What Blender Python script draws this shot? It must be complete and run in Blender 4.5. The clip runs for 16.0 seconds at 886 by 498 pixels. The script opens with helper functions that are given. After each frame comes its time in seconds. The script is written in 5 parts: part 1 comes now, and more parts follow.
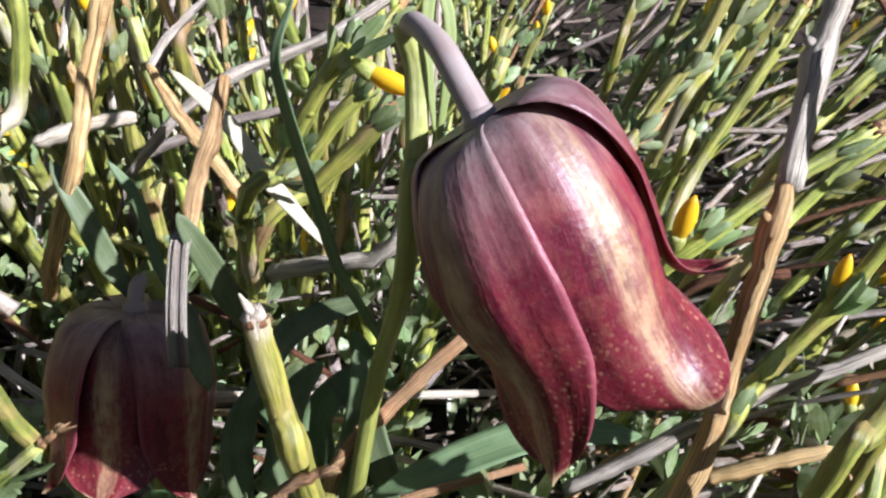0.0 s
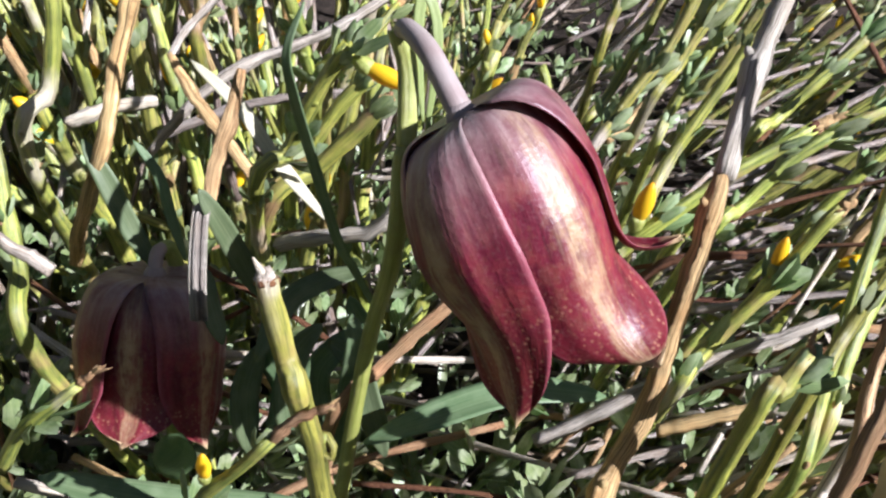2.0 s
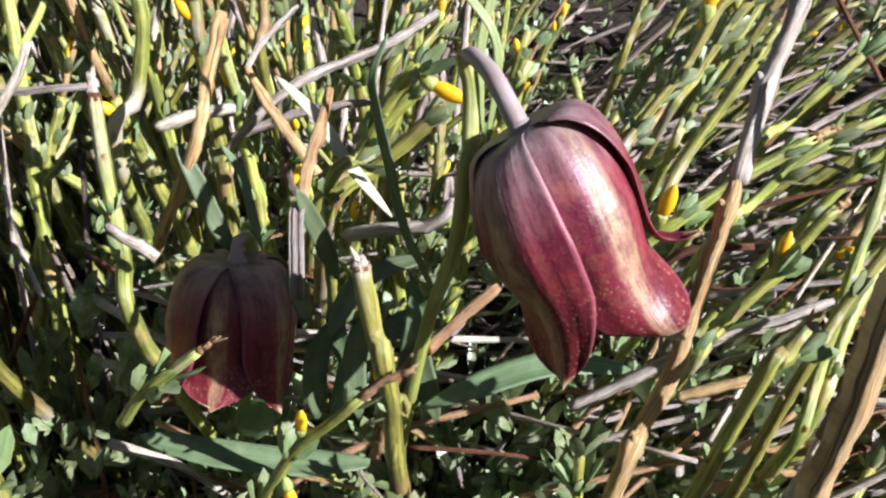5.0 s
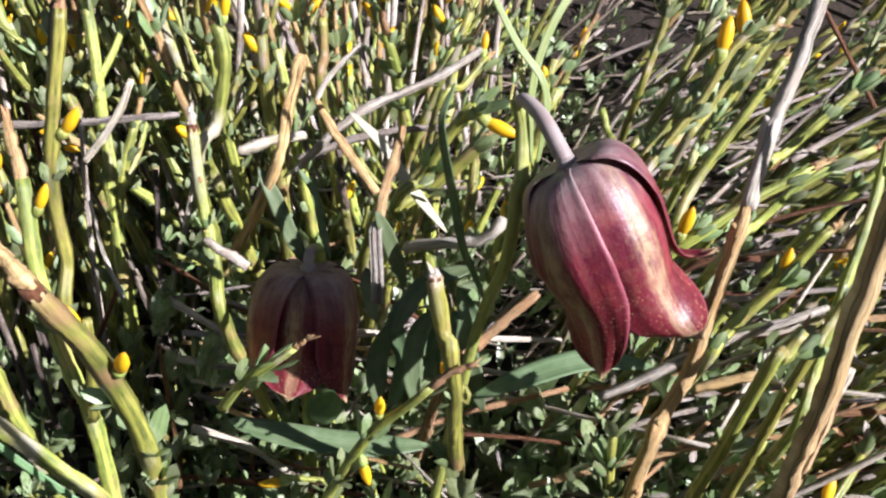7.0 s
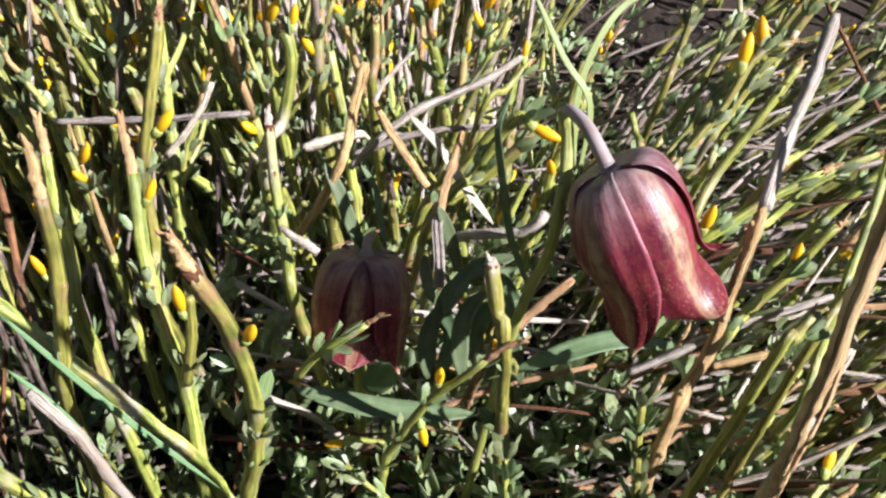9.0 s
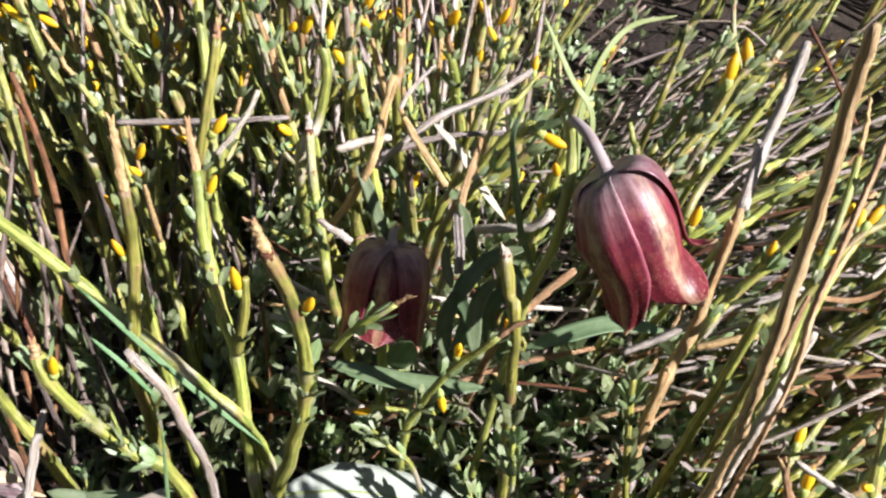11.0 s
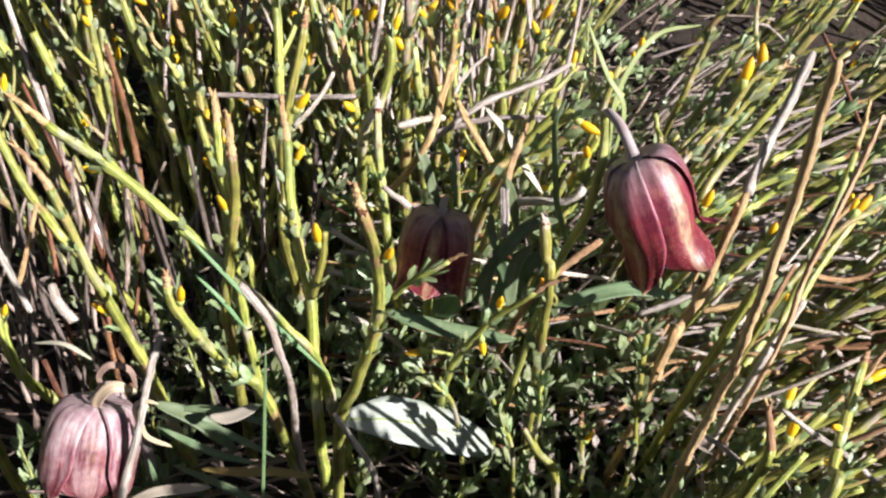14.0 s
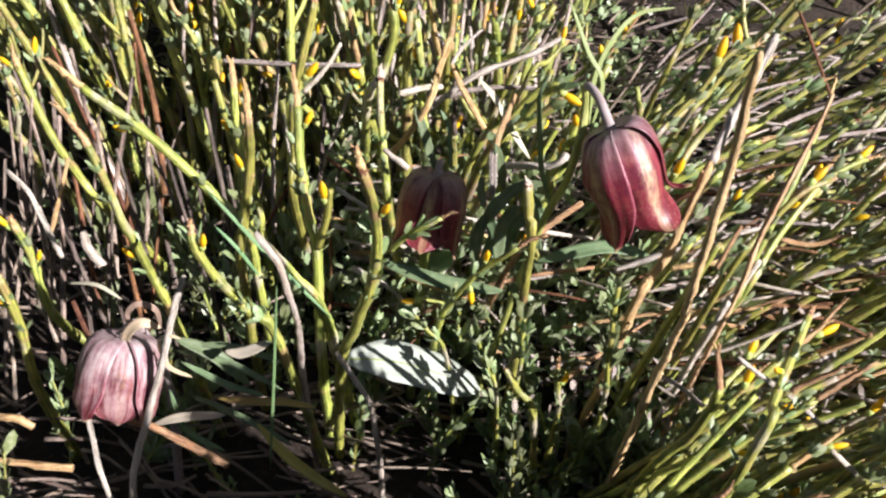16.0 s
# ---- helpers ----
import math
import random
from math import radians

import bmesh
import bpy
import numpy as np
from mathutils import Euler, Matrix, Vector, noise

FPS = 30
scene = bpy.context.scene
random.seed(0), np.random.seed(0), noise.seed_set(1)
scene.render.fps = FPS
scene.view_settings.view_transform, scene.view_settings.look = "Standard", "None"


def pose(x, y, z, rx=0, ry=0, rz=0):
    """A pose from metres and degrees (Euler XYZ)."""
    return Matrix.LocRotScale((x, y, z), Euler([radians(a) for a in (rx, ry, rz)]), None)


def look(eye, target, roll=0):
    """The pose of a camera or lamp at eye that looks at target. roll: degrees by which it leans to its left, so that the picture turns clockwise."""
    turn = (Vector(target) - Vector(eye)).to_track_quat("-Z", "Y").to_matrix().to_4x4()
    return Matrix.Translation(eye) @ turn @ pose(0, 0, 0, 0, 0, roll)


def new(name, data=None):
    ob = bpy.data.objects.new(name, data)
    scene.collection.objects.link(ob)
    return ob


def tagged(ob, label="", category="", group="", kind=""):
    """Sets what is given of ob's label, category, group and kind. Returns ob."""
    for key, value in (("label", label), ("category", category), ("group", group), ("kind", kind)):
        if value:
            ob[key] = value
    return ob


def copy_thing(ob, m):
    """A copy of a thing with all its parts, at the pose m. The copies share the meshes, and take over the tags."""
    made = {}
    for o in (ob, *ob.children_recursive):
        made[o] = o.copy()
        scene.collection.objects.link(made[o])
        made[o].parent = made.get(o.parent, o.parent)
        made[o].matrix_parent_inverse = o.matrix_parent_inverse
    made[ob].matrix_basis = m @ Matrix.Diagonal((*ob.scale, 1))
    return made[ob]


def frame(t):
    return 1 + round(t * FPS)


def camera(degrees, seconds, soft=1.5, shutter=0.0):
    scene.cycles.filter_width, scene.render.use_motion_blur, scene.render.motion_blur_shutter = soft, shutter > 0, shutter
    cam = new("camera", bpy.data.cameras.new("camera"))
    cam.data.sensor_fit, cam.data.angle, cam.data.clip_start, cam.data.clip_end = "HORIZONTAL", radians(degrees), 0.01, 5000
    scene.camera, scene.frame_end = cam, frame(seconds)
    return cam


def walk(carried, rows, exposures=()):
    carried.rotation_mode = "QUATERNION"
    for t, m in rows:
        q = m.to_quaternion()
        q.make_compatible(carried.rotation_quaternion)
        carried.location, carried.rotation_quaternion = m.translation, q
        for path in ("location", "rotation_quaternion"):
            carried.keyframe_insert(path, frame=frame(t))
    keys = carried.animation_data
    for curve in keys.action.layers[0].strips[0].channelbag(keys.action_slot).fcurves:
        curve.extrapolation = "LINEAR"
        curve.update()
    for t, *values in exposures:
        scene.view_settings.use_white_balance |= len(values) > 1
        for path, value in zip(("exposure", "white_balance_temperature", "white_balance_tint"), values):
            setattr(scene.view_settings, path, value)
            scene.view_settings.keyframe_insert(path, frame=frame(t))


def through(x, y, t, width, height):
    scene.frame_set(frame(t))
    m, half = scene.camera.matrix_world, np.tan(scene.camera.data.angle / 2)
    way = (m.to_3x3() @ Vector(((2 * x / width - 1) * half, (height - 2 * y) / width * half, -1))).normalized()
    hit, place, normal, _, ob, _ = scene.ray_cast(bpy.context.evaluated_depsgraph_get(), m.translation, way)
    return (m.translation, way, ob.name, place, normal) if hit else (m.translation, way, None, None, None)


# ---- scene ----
cam = camera(53.0, 16.0, soft=2.3)
PATH = [
    (0, (0.00148, 0.00228, 0.14036), (-0.00491, 0.19279, 0.07982), 0.89),
    (0.5, (0.00048, 0.00016, 0.14172), (-0.00508, 0.19093, 0.08194), 1.43),
    (1, (0.00086, -0.00224, 0.14271), (-0.00501, 0.18833, 0.08229), 1.44),
    (1.5, (0.00178, -0.00557, 0.14276), (-0.00410, 0.18414, 0.07971), 2.05),
    (2, (0.00373, -0.01014, 0.14364), (-0.00291, 0.17909, 0.07923), 2.07),
    (2.5, (0.00301, -0.01124, 0.14305), (-0.00417, 0.17754, 0.07741), 1.87),
    (3, (0.00108, -0.01337, 0.14717), (-0.00554, 0.17522, 0.08092), 2.33),
    (3.5, (0.00006, -0.01718, 0.14774), (-0.00691, 0.17138, 0.08141), 2.28),
    (6, (-0.00574, -0.03655, 0.15350), (-0.01318, 0.15178, 0.08661), 2.39),
    (6.5, (-0.00775, -0.04265, 0.15641), (-0.01550, 0.14590, 0.09016), 2.65),
    (7, (-0.00973, -0.04696, 0.15796), (-0.01765, 0.14144, 0.09129), 2.53),
    (7.5, (-0.01270, -0.05036, 0.15867), (-0.01962, 0.13758, 0.09060), 2.85),
    (8, (-0.01353, -0.05496, 0.16017), (-0.02132, 0.13253, 0.09096), 3.11),
    (8.5, (-0.01532, -0.05988, 0.16246), (-0.02368, 0.12714, 0.09207), 3.40),
    (9, (-0.01743, -0.06484, 0.16518), (-0.02603, 0.12215, 0.09475), 3.30),
    (11.5, (-0.02066, -0.09199, 0.17219), (-0.03001, 0.09467, 0.10096), 4.51),
    (12, (-0.02233, -0.09596, 0.17223), (-0.03278, 0.09033, 0.10020), 4.78),
    (12.5, (-0.02482, -0.09986, 0.17462), (-0.03585, 0.08602, 0.10162), 5.40),
    (13, (-0.02415, -0.10609, 0.17728), (-0.03462, 0.07926, 0.10288), 6.03),
    (13.5, (-0.02438, -0.11215, 0.17886), (-0.03459, 0.07241, 0.10247), 6.45),
    (14, (-0.02543, -0.11765, 0.18034), (-0.03726, 0.06681, 0.10396), 6.43),
    (14.5, (-0.02549, -0.12302, 0.18205), (-0.03711, 0.06087, 0.10426), 6.79),
    (15, (-0.02456, -0.12808, 0.18494), (-0.03757, 0.05514, 0.10580), 7.21),
    (15.5, (-0.02252, -0.13329, 0.18615), (-0.03415, 0.04881, 0.10427), 7.64),
    (16, (-0.02055, -0.13868, 0.18819), (-0.03255, 0.04238, 0.10409), 7.56),
]
walk(cam, [(t, look(eye, target, roll)) for t, eye, target, roll in PATH], [(0.0, 0.62, 5600, 20), (16.0, 0.74, 6050, 23)])

# ---- light: a clear day, sun on the right and a little behind the camera ----
SUN_TO = Vector((0.765, -0.47, 0.455)).normalized()
world = bpy.data.worlds.new("sky")
scene.world = world
world.use_nodes = True
_wn = world.node_tree.nodes
_sky = _wn.new("ShaderNodeTexSky")
_sky.sky_type, _sky.sun_disc = "NISHITA", False
_sky.sun_elevation = math.asin(SUN_TO.z)
_sky.sun_rotation = math.atan2(SUN_TO.x, SUN_TO.y)
_bg = _wn["Background"]
_bg.inputs["Strength"].default_value = 0.031
world.node_tree.links.new(_sky.outputs[0], _bg.inputs["Color"])
sun_data = bpy.data.lights.new("sun", "SUN")
sun_data.energy, sun_data.angle, sun_data.color = 6.9, radians(0.5), (1.0, 0.955, 0.895)
sun = new("sun", sun_data)
sun.matrix_world = look(SUN_TO * 30, (0, 0, 0))

# ---- materials ----


class Mat:
    """A small helper round a node material."""

    def __init__(self, name, rough=0.6, spec=0.35):
        self.m = bpy.data.materials.new(name)
        self.m.use_nodes = True
        self.t = self.m.node_tree
        self.b = self.t.nodes["Principled BSDF"]
        self.b.inputs["Roughness"].default_value = rough
        self.b.inputs["Specular IOR Level"].default_value = spec

    def n(self, kind, **props):
        node = self.t.nodes.new(kind)
        for key, value in props.items():
            if key in node.inputs:
                node.inputs[key].default_value = value
        return node

    def link(self, a, b):
        self.t.links.new(a, b)

    def coord(self, which="Object"):
        return self.n("ShaderNodeTexCoord").outputs[which]

    def noise(self, scale, detail=4.0, vec=None, rough=0.55):
        node = self.n("ShaderNodeTexNoise", Scale=scale, Detail=detail, Roughness=rough)
        self.link(vec if vec is not None else self.coord(), node.inputs["Vector"])
        return node.outputs["Fac"]

    def ramp(self, fac, stops):
        node = self.n("ShaderNodeValToRGB")
        els = node.color_ramp.elements
        while len(els) < len(stops):
            els.new(0.5)
        for e, (p, c) in zip(els, stops):
            e.position, e.color = p, (*c, 1) if len(c) == 3 else c
        self.link(fac, node.inputs["Fac"])
        return node.outputs["Color"]

    def mix(self, fac, a, b, how="MIX"):
        node = self.t.nodes.new("ShaderNodeMix")
        node.data_type, node.blend_type = "RGBA", how
        for sock, value in ((node.inputs[0], fac), (node.inputs[6], a), (node.inputs[7], b)):
            if isinstance(value, (int, float)):
                sock.default_value = value
            elif isinstance(value, tuple):
                sock.default_value = (*value, 1)
            else:
                self.link(value, sock)
        return node.outputs[2]

    def math(self, op, a, b=0.0):
        node = self.t.nodes.new("ShaderNodeMath")
        node.operation = op
        for sock, value in zip(node.inputs, (a, b)):
            if isinstance(value, (int, float)):
                sock.default_value = value
            else:
                self.link(value, sock)
        return node.outputs[0]

    def mapped(self, vec, sx, sy, sz):
        node = self.n("ShaderNodeMapping")
        node.inputs["Scale"].default_value = (sx, sy, sz)
        self.link(vec, node.inputs["Vector"])
        return node.outputs[0]

    def rand(self):
        return self.n("ShaderNodeObjectInfo").outputs["Random"]

    def island(self):
        return self.n("ShaderNodeNewGeometry").outputs["Random Per Island"]

    def vary(self, color, fac, amount=0.25, hue=0.03):
        node = self.n("ShaderNodeHueSaturation")
        self.link(color, node.inputs["Color"])
        self.link(self.math("ADD", self.math("MULTIPLY", fac, 2 * amount), 1 - amount), node.inputs["Value"])
        self.link(self.math("ADD", self.math("MULTIPLY", fac, 2 * hue), 0.5 - hue), node.inputs["Hue"])
        return node.outputs["Color"]

    def bump(self, height, strength=0.3, dist=0.0003):
        node = self.n("ShaderNodeBump", Strength=strength, Distance=dist)
        self.link(height, node.inputs["Height"])
        self.link(node.outputs[0], self.b.inputs["Normal"])

    def color(self, c):
        self.link(c, self.b.inputs["Base Color"])
        return c

    def thin(self, c, weight):
        """Lets light through, as leaves and petals do."""
        tr = self.n("ShaderNodeBsdfTranslucent")
        self.link(c, tr.inputs["Color"])
        mx = self.n("ShaderNodeMixShader", Fac=weight)
        mx.inputs[0].default_value = weight
        self.link(self.b.outputs[0], mx.inputs[1])
        self.link(tr.outputs[0], mx.inputs[2])
        self.link(mx.outputs[0], self.t.nodes["Material Output"].inputs["Surface"])


def stem_material(name, dark, light, streak, per_island=False, rough=0.38, scars=0.8):
    """Ribbed green stem: dark furrows between pale ribs, mottling and a tone of its own for each."""
    m = Mat(name, rough, 0.55)
    uv = m.coord("UV")
    sep = m.n("ShaderNodeSeparateXYZ")
    m.link(uv, sep.inputs[0])
    rib = m.math("COSINE", m.math("MULTIPLY", sep.outputs[1], 18.85))
    fine = m.noise(1.0, 5, m.mapped(uv, 1.6, 12, 1), 0.7)
    blot = m.noise(420, 4)
    wide = m.noise(95, 3)
    rise = m.math("ADD", m.math("MULTIPLY", rib, -0.09), fine)
    c = m.mix(m.ramp(rise, [(0.34, (0, 0, 0)), (0.60, (1, 1, 1))]), dark, light)
    c = m.mix(m.ramp(blot, [(0.50, (0, 0, 0)), (0.72, (0.7, 0.7, 0.7))]), c, streak)
    c = m.mix(m.ramp(wide, [(0.40, (0, 0, 0)), (0.66, (0.65, 0.65, 0.65))]), c, tuple(0.62 * k for k in dark))
    if scars:
        # corky brown and bleached grey stretches
        cork = m.noise(58, 4, None, 0.6)
        c = m.mix(m.ramp(cork, [(0.55, (0, 0, 0)), (0.64, (scars, scars, scars))]), c, m.mix(fine, (0.17, 0.09, 0.04), (0.50, 0.33, 0.16)))
        pale = m.noise(47, 3, m.mapped(m.coord(), 1.7, 1.0, 0.8), 0.6)
        c = m.mix(m.ramp(pale, [(0.58, (0, 0, 0)), (0.66, (scars, scars, scars))]), c, m.mix(fine, (0.24, 0.20, 0.14), (0.60, 0.54, 0.42)))
    m.color(m.vary(c, m.island() if per_island else m.rand(), 0.26, 0.022))
    m.bump(m.math("ADD", rise, m.math("MULTIPLY", blot, 0.7)), 0.7, 0.0003)
    return m.m


def dry_material(name, dark, light, tint, per_island=False):
    """Weathered dead bark: long fibres, dark cracks between them, blotches."""
    m = Mat(name, 0.72, 0.25)
    uv = m.coord("UV")
    fib = m.noise(1.0, 6, m.mapped(uv, 0.9, 11, 1), 0.78)
    crack = m.noise(1.0, 3, m.mapped(uv, 0.5, 17, 1), 0.6)
    blot = m.noise(260, 5, None, 0.65)
    c = m.mix(m.ramp(fib, [(0.38, (0, 0, 0)), (0.58, (1, 1, 1))]), dark, light)
    c = m.mix(m.ramp(blot, [(0.45, (0, 0, 0)), (0.7, (0.8, 0.8, 0.8))]), c, tint)
    cut = m.ramp(crack, [(0.36, (0.85, 0.85, 0.85)), (0.45, (0, 0, 0))])
    c = m.mix(cut, c, tuple(0.4 * k for k in dark))
    m.color(m.vary(c, m.island() if per_island else m.rand(), 0.25, 0.015))
    m.bump(m.math("ADD", m.math("SUBTRACT", fib, m.math("MULTIPLY", cut, 0.5)), m.math("MULTIPLY", blot, 0.4)), 0.9, 0.0004)
    return m.m


def leaf_material(name, dark, light, edge, through=0.3, per_island=False, rough=0.5, veins=22):
    m = Mat(name, rough, 0.4)
    uv = m.coord("UV")
    lines = m.noise(1.0, 2, m.mapped(uv, 0.8, veins, 1))
    blot = m.noise(300, 4)
    c = m.mix(m.ramp(lines, [(0.3, (0, 0, 0)), (0.7, (1, 1, 1))]), dark, light)
    c = m.mix(m.ramp(blot, [(0.45, (0, 0, 0)), (0.75, (0.6, 0.6, 0.6))]), c, edge)
    c = m.vary(c, m.island() if per_island else m.rand(), 0.25, 0.025)
    m.color(c)
    m.bump(m.math("ADD", lines, blot), 0.25, 0.0002)
    m.thin(c, through)
    return m.m


GREEN_STEM = stem_material("broom_bark_green", (0.12, 0.15, 0.035), (0.47, 0.48, 0.085), (0.46, 0.40, 0.11))
GREEN_STEM_FAR = stem_material("broom_bark_green_far", (0.09, 0.11, 0.03), (0.43, 0.44, 0.09), (0.44, 0.38, 0.13), True)
FRIT_STEM = stem_material("smooth_green_stem", (0.30, 0.38, 0.07), (0.44, 0.50, 0.13), (0.30, 0.33, 0.10), rough=0.4, scars=0.0)
DRY_TAN = dry_material("dry_tan_bark", (0.22, 0.125, 0.055), (0.70, 0.48, 0.23), (0.52, 0.29, 0.12))
DRY_STRAW = dry_material("straw_tan_bark", (0.34, 0.20, 0.09), (0.80, 0.58, 0.30), (0.62, 0.38, 0.17))
DRY_GREY = dry_material("dry_grey_wood", (0.13, 0.11, 0.085), (0.60, 0.54, 0.45), (0.40, 0.33, 0.25))
DRY_PALE = dry_material("bleached_dead_wood", (0.24, 0.19, 0.13), (0.72, 0.65, 0.53), (0.52, 0.41, 0.28))
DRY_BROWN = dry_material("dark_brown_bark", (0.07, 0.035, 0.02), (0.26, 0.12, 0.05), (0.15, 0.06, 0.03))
# dead wood darkened in colour to stand for deep shade
DRY_SHADED = dry_material("shade_toned_dead_wood", (0.05, 0.04, 0.032), (0.20, 0.16, 0.125), (0.11, 0.08, 0.06))
LITTER = dry_material("mixed_dry_litter", (0.10, 0.08, 0.06), (0.42, 0.34, 0.26), (0.24, 0.16, 0.10), True)
LITTER_PALE = dry_material("bleached_litter", (0.14, 0.11, 0.09), (0.60, 0.53, 0.45), (0.36, 0.26, 0.16), True)
LEAFLET = leaf_material("silvery_leaflet", (0.13, 0.20, 0.07), (0.33, 0.41, 0.17), (0.62, 0.66, 0.47), 0.3, False, 0.32)
LEAFLET_FAR = leaf_material("silvery_leaflet_far", (0.11, 0.17, 0.065), (0.31, 0.38, 0.16), (0.62, 0.65, 0.47), 0.3, True, 0.26)
BLADE = leaf_material("glaucous_blade", (0.10, 0.17, 0.07), (0.21, 0.29, 0.14), (0.28, 0.36, 0.20), 0.3, False, 0.48, 14)
GRASS = leaf_material("bright_grass", (0.11, 0.22, 0.08), (0.20, 0.33, 0.13), (0.26, 0.37, 0.18), 0.3, False, 0.45)
FRIT_LEAF = leaf_material("fresh_green_bract", (0.24, 0.28, 0.08), (0.36, 0.40, 0.15), (0.38, 0.40, 0.20), 0.3, False, 0.42, 20)
PALE_LEAF = leaf_material("bleached_leaf", (0.42, 0.38, 0.25), (0.58, 0.54, 0.40), (0.50, 0.48, 0.36), 0.25, False, 0.5, 26)
DRY_LEAF = leaf_material("papery_dry_leaf", (0.40, 0.28, 0.16), (0.64, 0.52, 0.36), (0.52, 0.40, 0.26), 0.25, False, 0.6, 24)
YELLOW_LEAF = leaf_material("yellowed_leaf", (0.36, 0.30, 0.06), (0.52, 0.46, 0.12), (0.40, 0.26, 0.08), 0.25, False, 0.5, 22)
BROAD = leaf_material("waxy_grey_leaf", (0.30, 0.34, 0.26), (0.38, 0.42, 0.34), (0.46, 0.49, 0.42), 0.2, False, 0.45, 14)


def bud_material():
    m = Mat("yellow_petal", 0.4, 0.35)
    u = m.n("ShaderNodeSeparateXYZ")
    m.link(m.coord("UV"), u.inputs[0])
    c = m.ramp(u.outputs[0], [(0.0, (0.50, 0.42, 0.04)), (0.3, (0.88, 0.56, 0.01)), (0.8, (0.92, 0.60, 0.008)), (1.0, (0.80, 0.42, 0.01))])
    c = m.vary(m.mix(m.math("MULTIPLY", m.noise(500, 3), 0.35), c, (0.74, 0.42, 0.01)), m.rand(), 0.12, 0.008)
    m.color(c)
    m.thin(c, 0.25)
    return m.m


YELLOW = bud_material()


def tepal_material(name, band_share, faded=0.0, dusty=0.40):
    """Maroon tepal: greyish bloom at the shoulder, a tessellated straw band down the middle, pale specks near the mouth."""
    m = Mat(name, 0.4, 0.4)
    sep = m.n("ShaderNodeSeparateXYZ")
    uv = m.coord("UV")
    m.link(uv, sep.inputs[0])
    u, v = sep.outputs[0], sep.outputs[1]
    off = m.math("ABSOLUTE", m.math("SUBTRACT", v, 0.5))
    streak = m.noise(1.0, 5, m.mapped(uv, 1.8, 8, 1), 0.62)
    hair = m.noise(1.0, 3, m.mapped(uv, 7, 30, 1), 0.6)
    cloud = m.noise(260, 5, None, 0.62)
    check = m.noise(1.0, 3, m.mapped(uv, 16, 13, 1), 0.55)
    grain = m.noise(2600, 3, None, 0.7)
    base = m.mix(m.ramp(streak, [(0.36, (0, 0, 0)), (0.62, (1, 1, 1))]), (0.066, 0.007, 0.017), (0.225, 0.024, 0.046))
    base = m.mix(m.ramp(cloud, [(0.46, (0, 0, 0)), (0.66, (0.75, 0.75, 0.75))]), base, (0.27, 0.040, 0.042))
    # darker, redder towards the mouth
    base = m.mix(m.ramp(u, [(0.45, (0, 0, 0)), (0.8, (0.65, 0.65, 0.65))]), base, m.mix(cloud, (0.075, 0.005, 0.010), (0.24, 0.022, 0.030)))
    # chequered olive and straw cells
    cells = m.math("MULTIPLY", m.ramp(check, [(0.47, (0, 0, 0)), (0.60, (0.8, 0.8, 0.8))]), m.ramp(off, [(0.10, (1, 1, 1)), (0.40, (0.08, 0.08, 0.08))]))
    cells = m.math("MULTIPLY", cells, m.ramp(u, [(0.04, (0.2, 0.2, 0.2)), (0.2, (0.9, 0.9, 0.9)), (0.62, (0.8, 0.8, 0.8)), (0.80, (0.35, 0.35, 0.35))]))
    base = m.mix(m.math("MULTIPLY", cells, 0.42), base, (0.30, 0.16, 0.075))
    band_edge = m.math("ADD", off, m.math("MULTIPLY", m.math("SUBTRACT", streak, 0.5), 0.26))
    band = m.ramp(band_edge, [(0.0, (1, 1, 1)), (0.05, (0.75, 0.75, 0.75)), (0.12, (0, 0, 0))])
    band = m.math("MULTIPLY", band, m.ramp(m.math("ADD", m.math("MULTIPLY", hair, 0.5), m.math("MULTIPLY", check, 0.5)), [(0.40, (0.35, 0.35, 0.35)), (0.55, (1, 1, 1))]))
    where = m.ramp(u, [(0.10, (0.25, 0.25, 0.25)), (0.30, (0.85, 0.85, 0.85)), (0.66, (0.85, 0.85, 0.85)), (0.78, (0.75, 0.75, 0.75)), (0.97, (1, 1, 1))])
    base = m.mix(m.math("MULTIPLY", m.math("MULTIPLY", band, where), band_share), base, m.mix(grain, (0.44, 0.27, 0.12), (0.62, 0.46, 0.27)))
    bloom = m.math("MULTIPLY", m.ramp(u, [(0.0, (0.95, 0.95, 0.95)), (0.4 * dusty, (0.8, 0.8, 0.8)), (dusty, (0, 0, 0))]), m.ramp(m.math("ADD", m.math("MULTIPLY", streak, 0.6), m.math("MULTIPLY", cloud, 0.4)), [(0.36, (0.12, 0.12, 0.12)), (0.60, (1, 1, 1))]))
    base = m.mix(bloom, base, m.mix(check, (0.25, 0.20, 0.19), (0.50, 0.45, 0.42)))
    spot = m.n("ShaderNodeTexVoronoi", Scale=1500)
    m.link(m.coord(), spot.inputs["Vector"])
    specks = m.ramp(spot.outputs["Distance"], [(0.16, (1, 1, 1)), (0.36, (0, 0, 0))])
    low = m.ramp(u, [(0.52, (0, 0, 0)), (0.76, (0.75, 0.75, 0.75)), (0.93, (0.6, 0.6, 0.6))])
    base = m.mix(m.math("MULTIPLY", m.math("MULTIPLY", specks, low), m.ramp(cloud, [(0.38, (0, 0, 0)), (0.56, (1, 1, 1))])), base, (0.46, 0.22, 0.13))
    rim = m.math("MULTIPLY", m.ramp(off, [(0.44, (0, 0, 0)), (0.495, (0.7, 0.7, 0.7))]), m.ramp(u, [(0.15, (0, 0, 0)), (0.4, (1, 1, 1))]))
    base = m.mix(rim, base, (0.34, 0.085, 0.11))
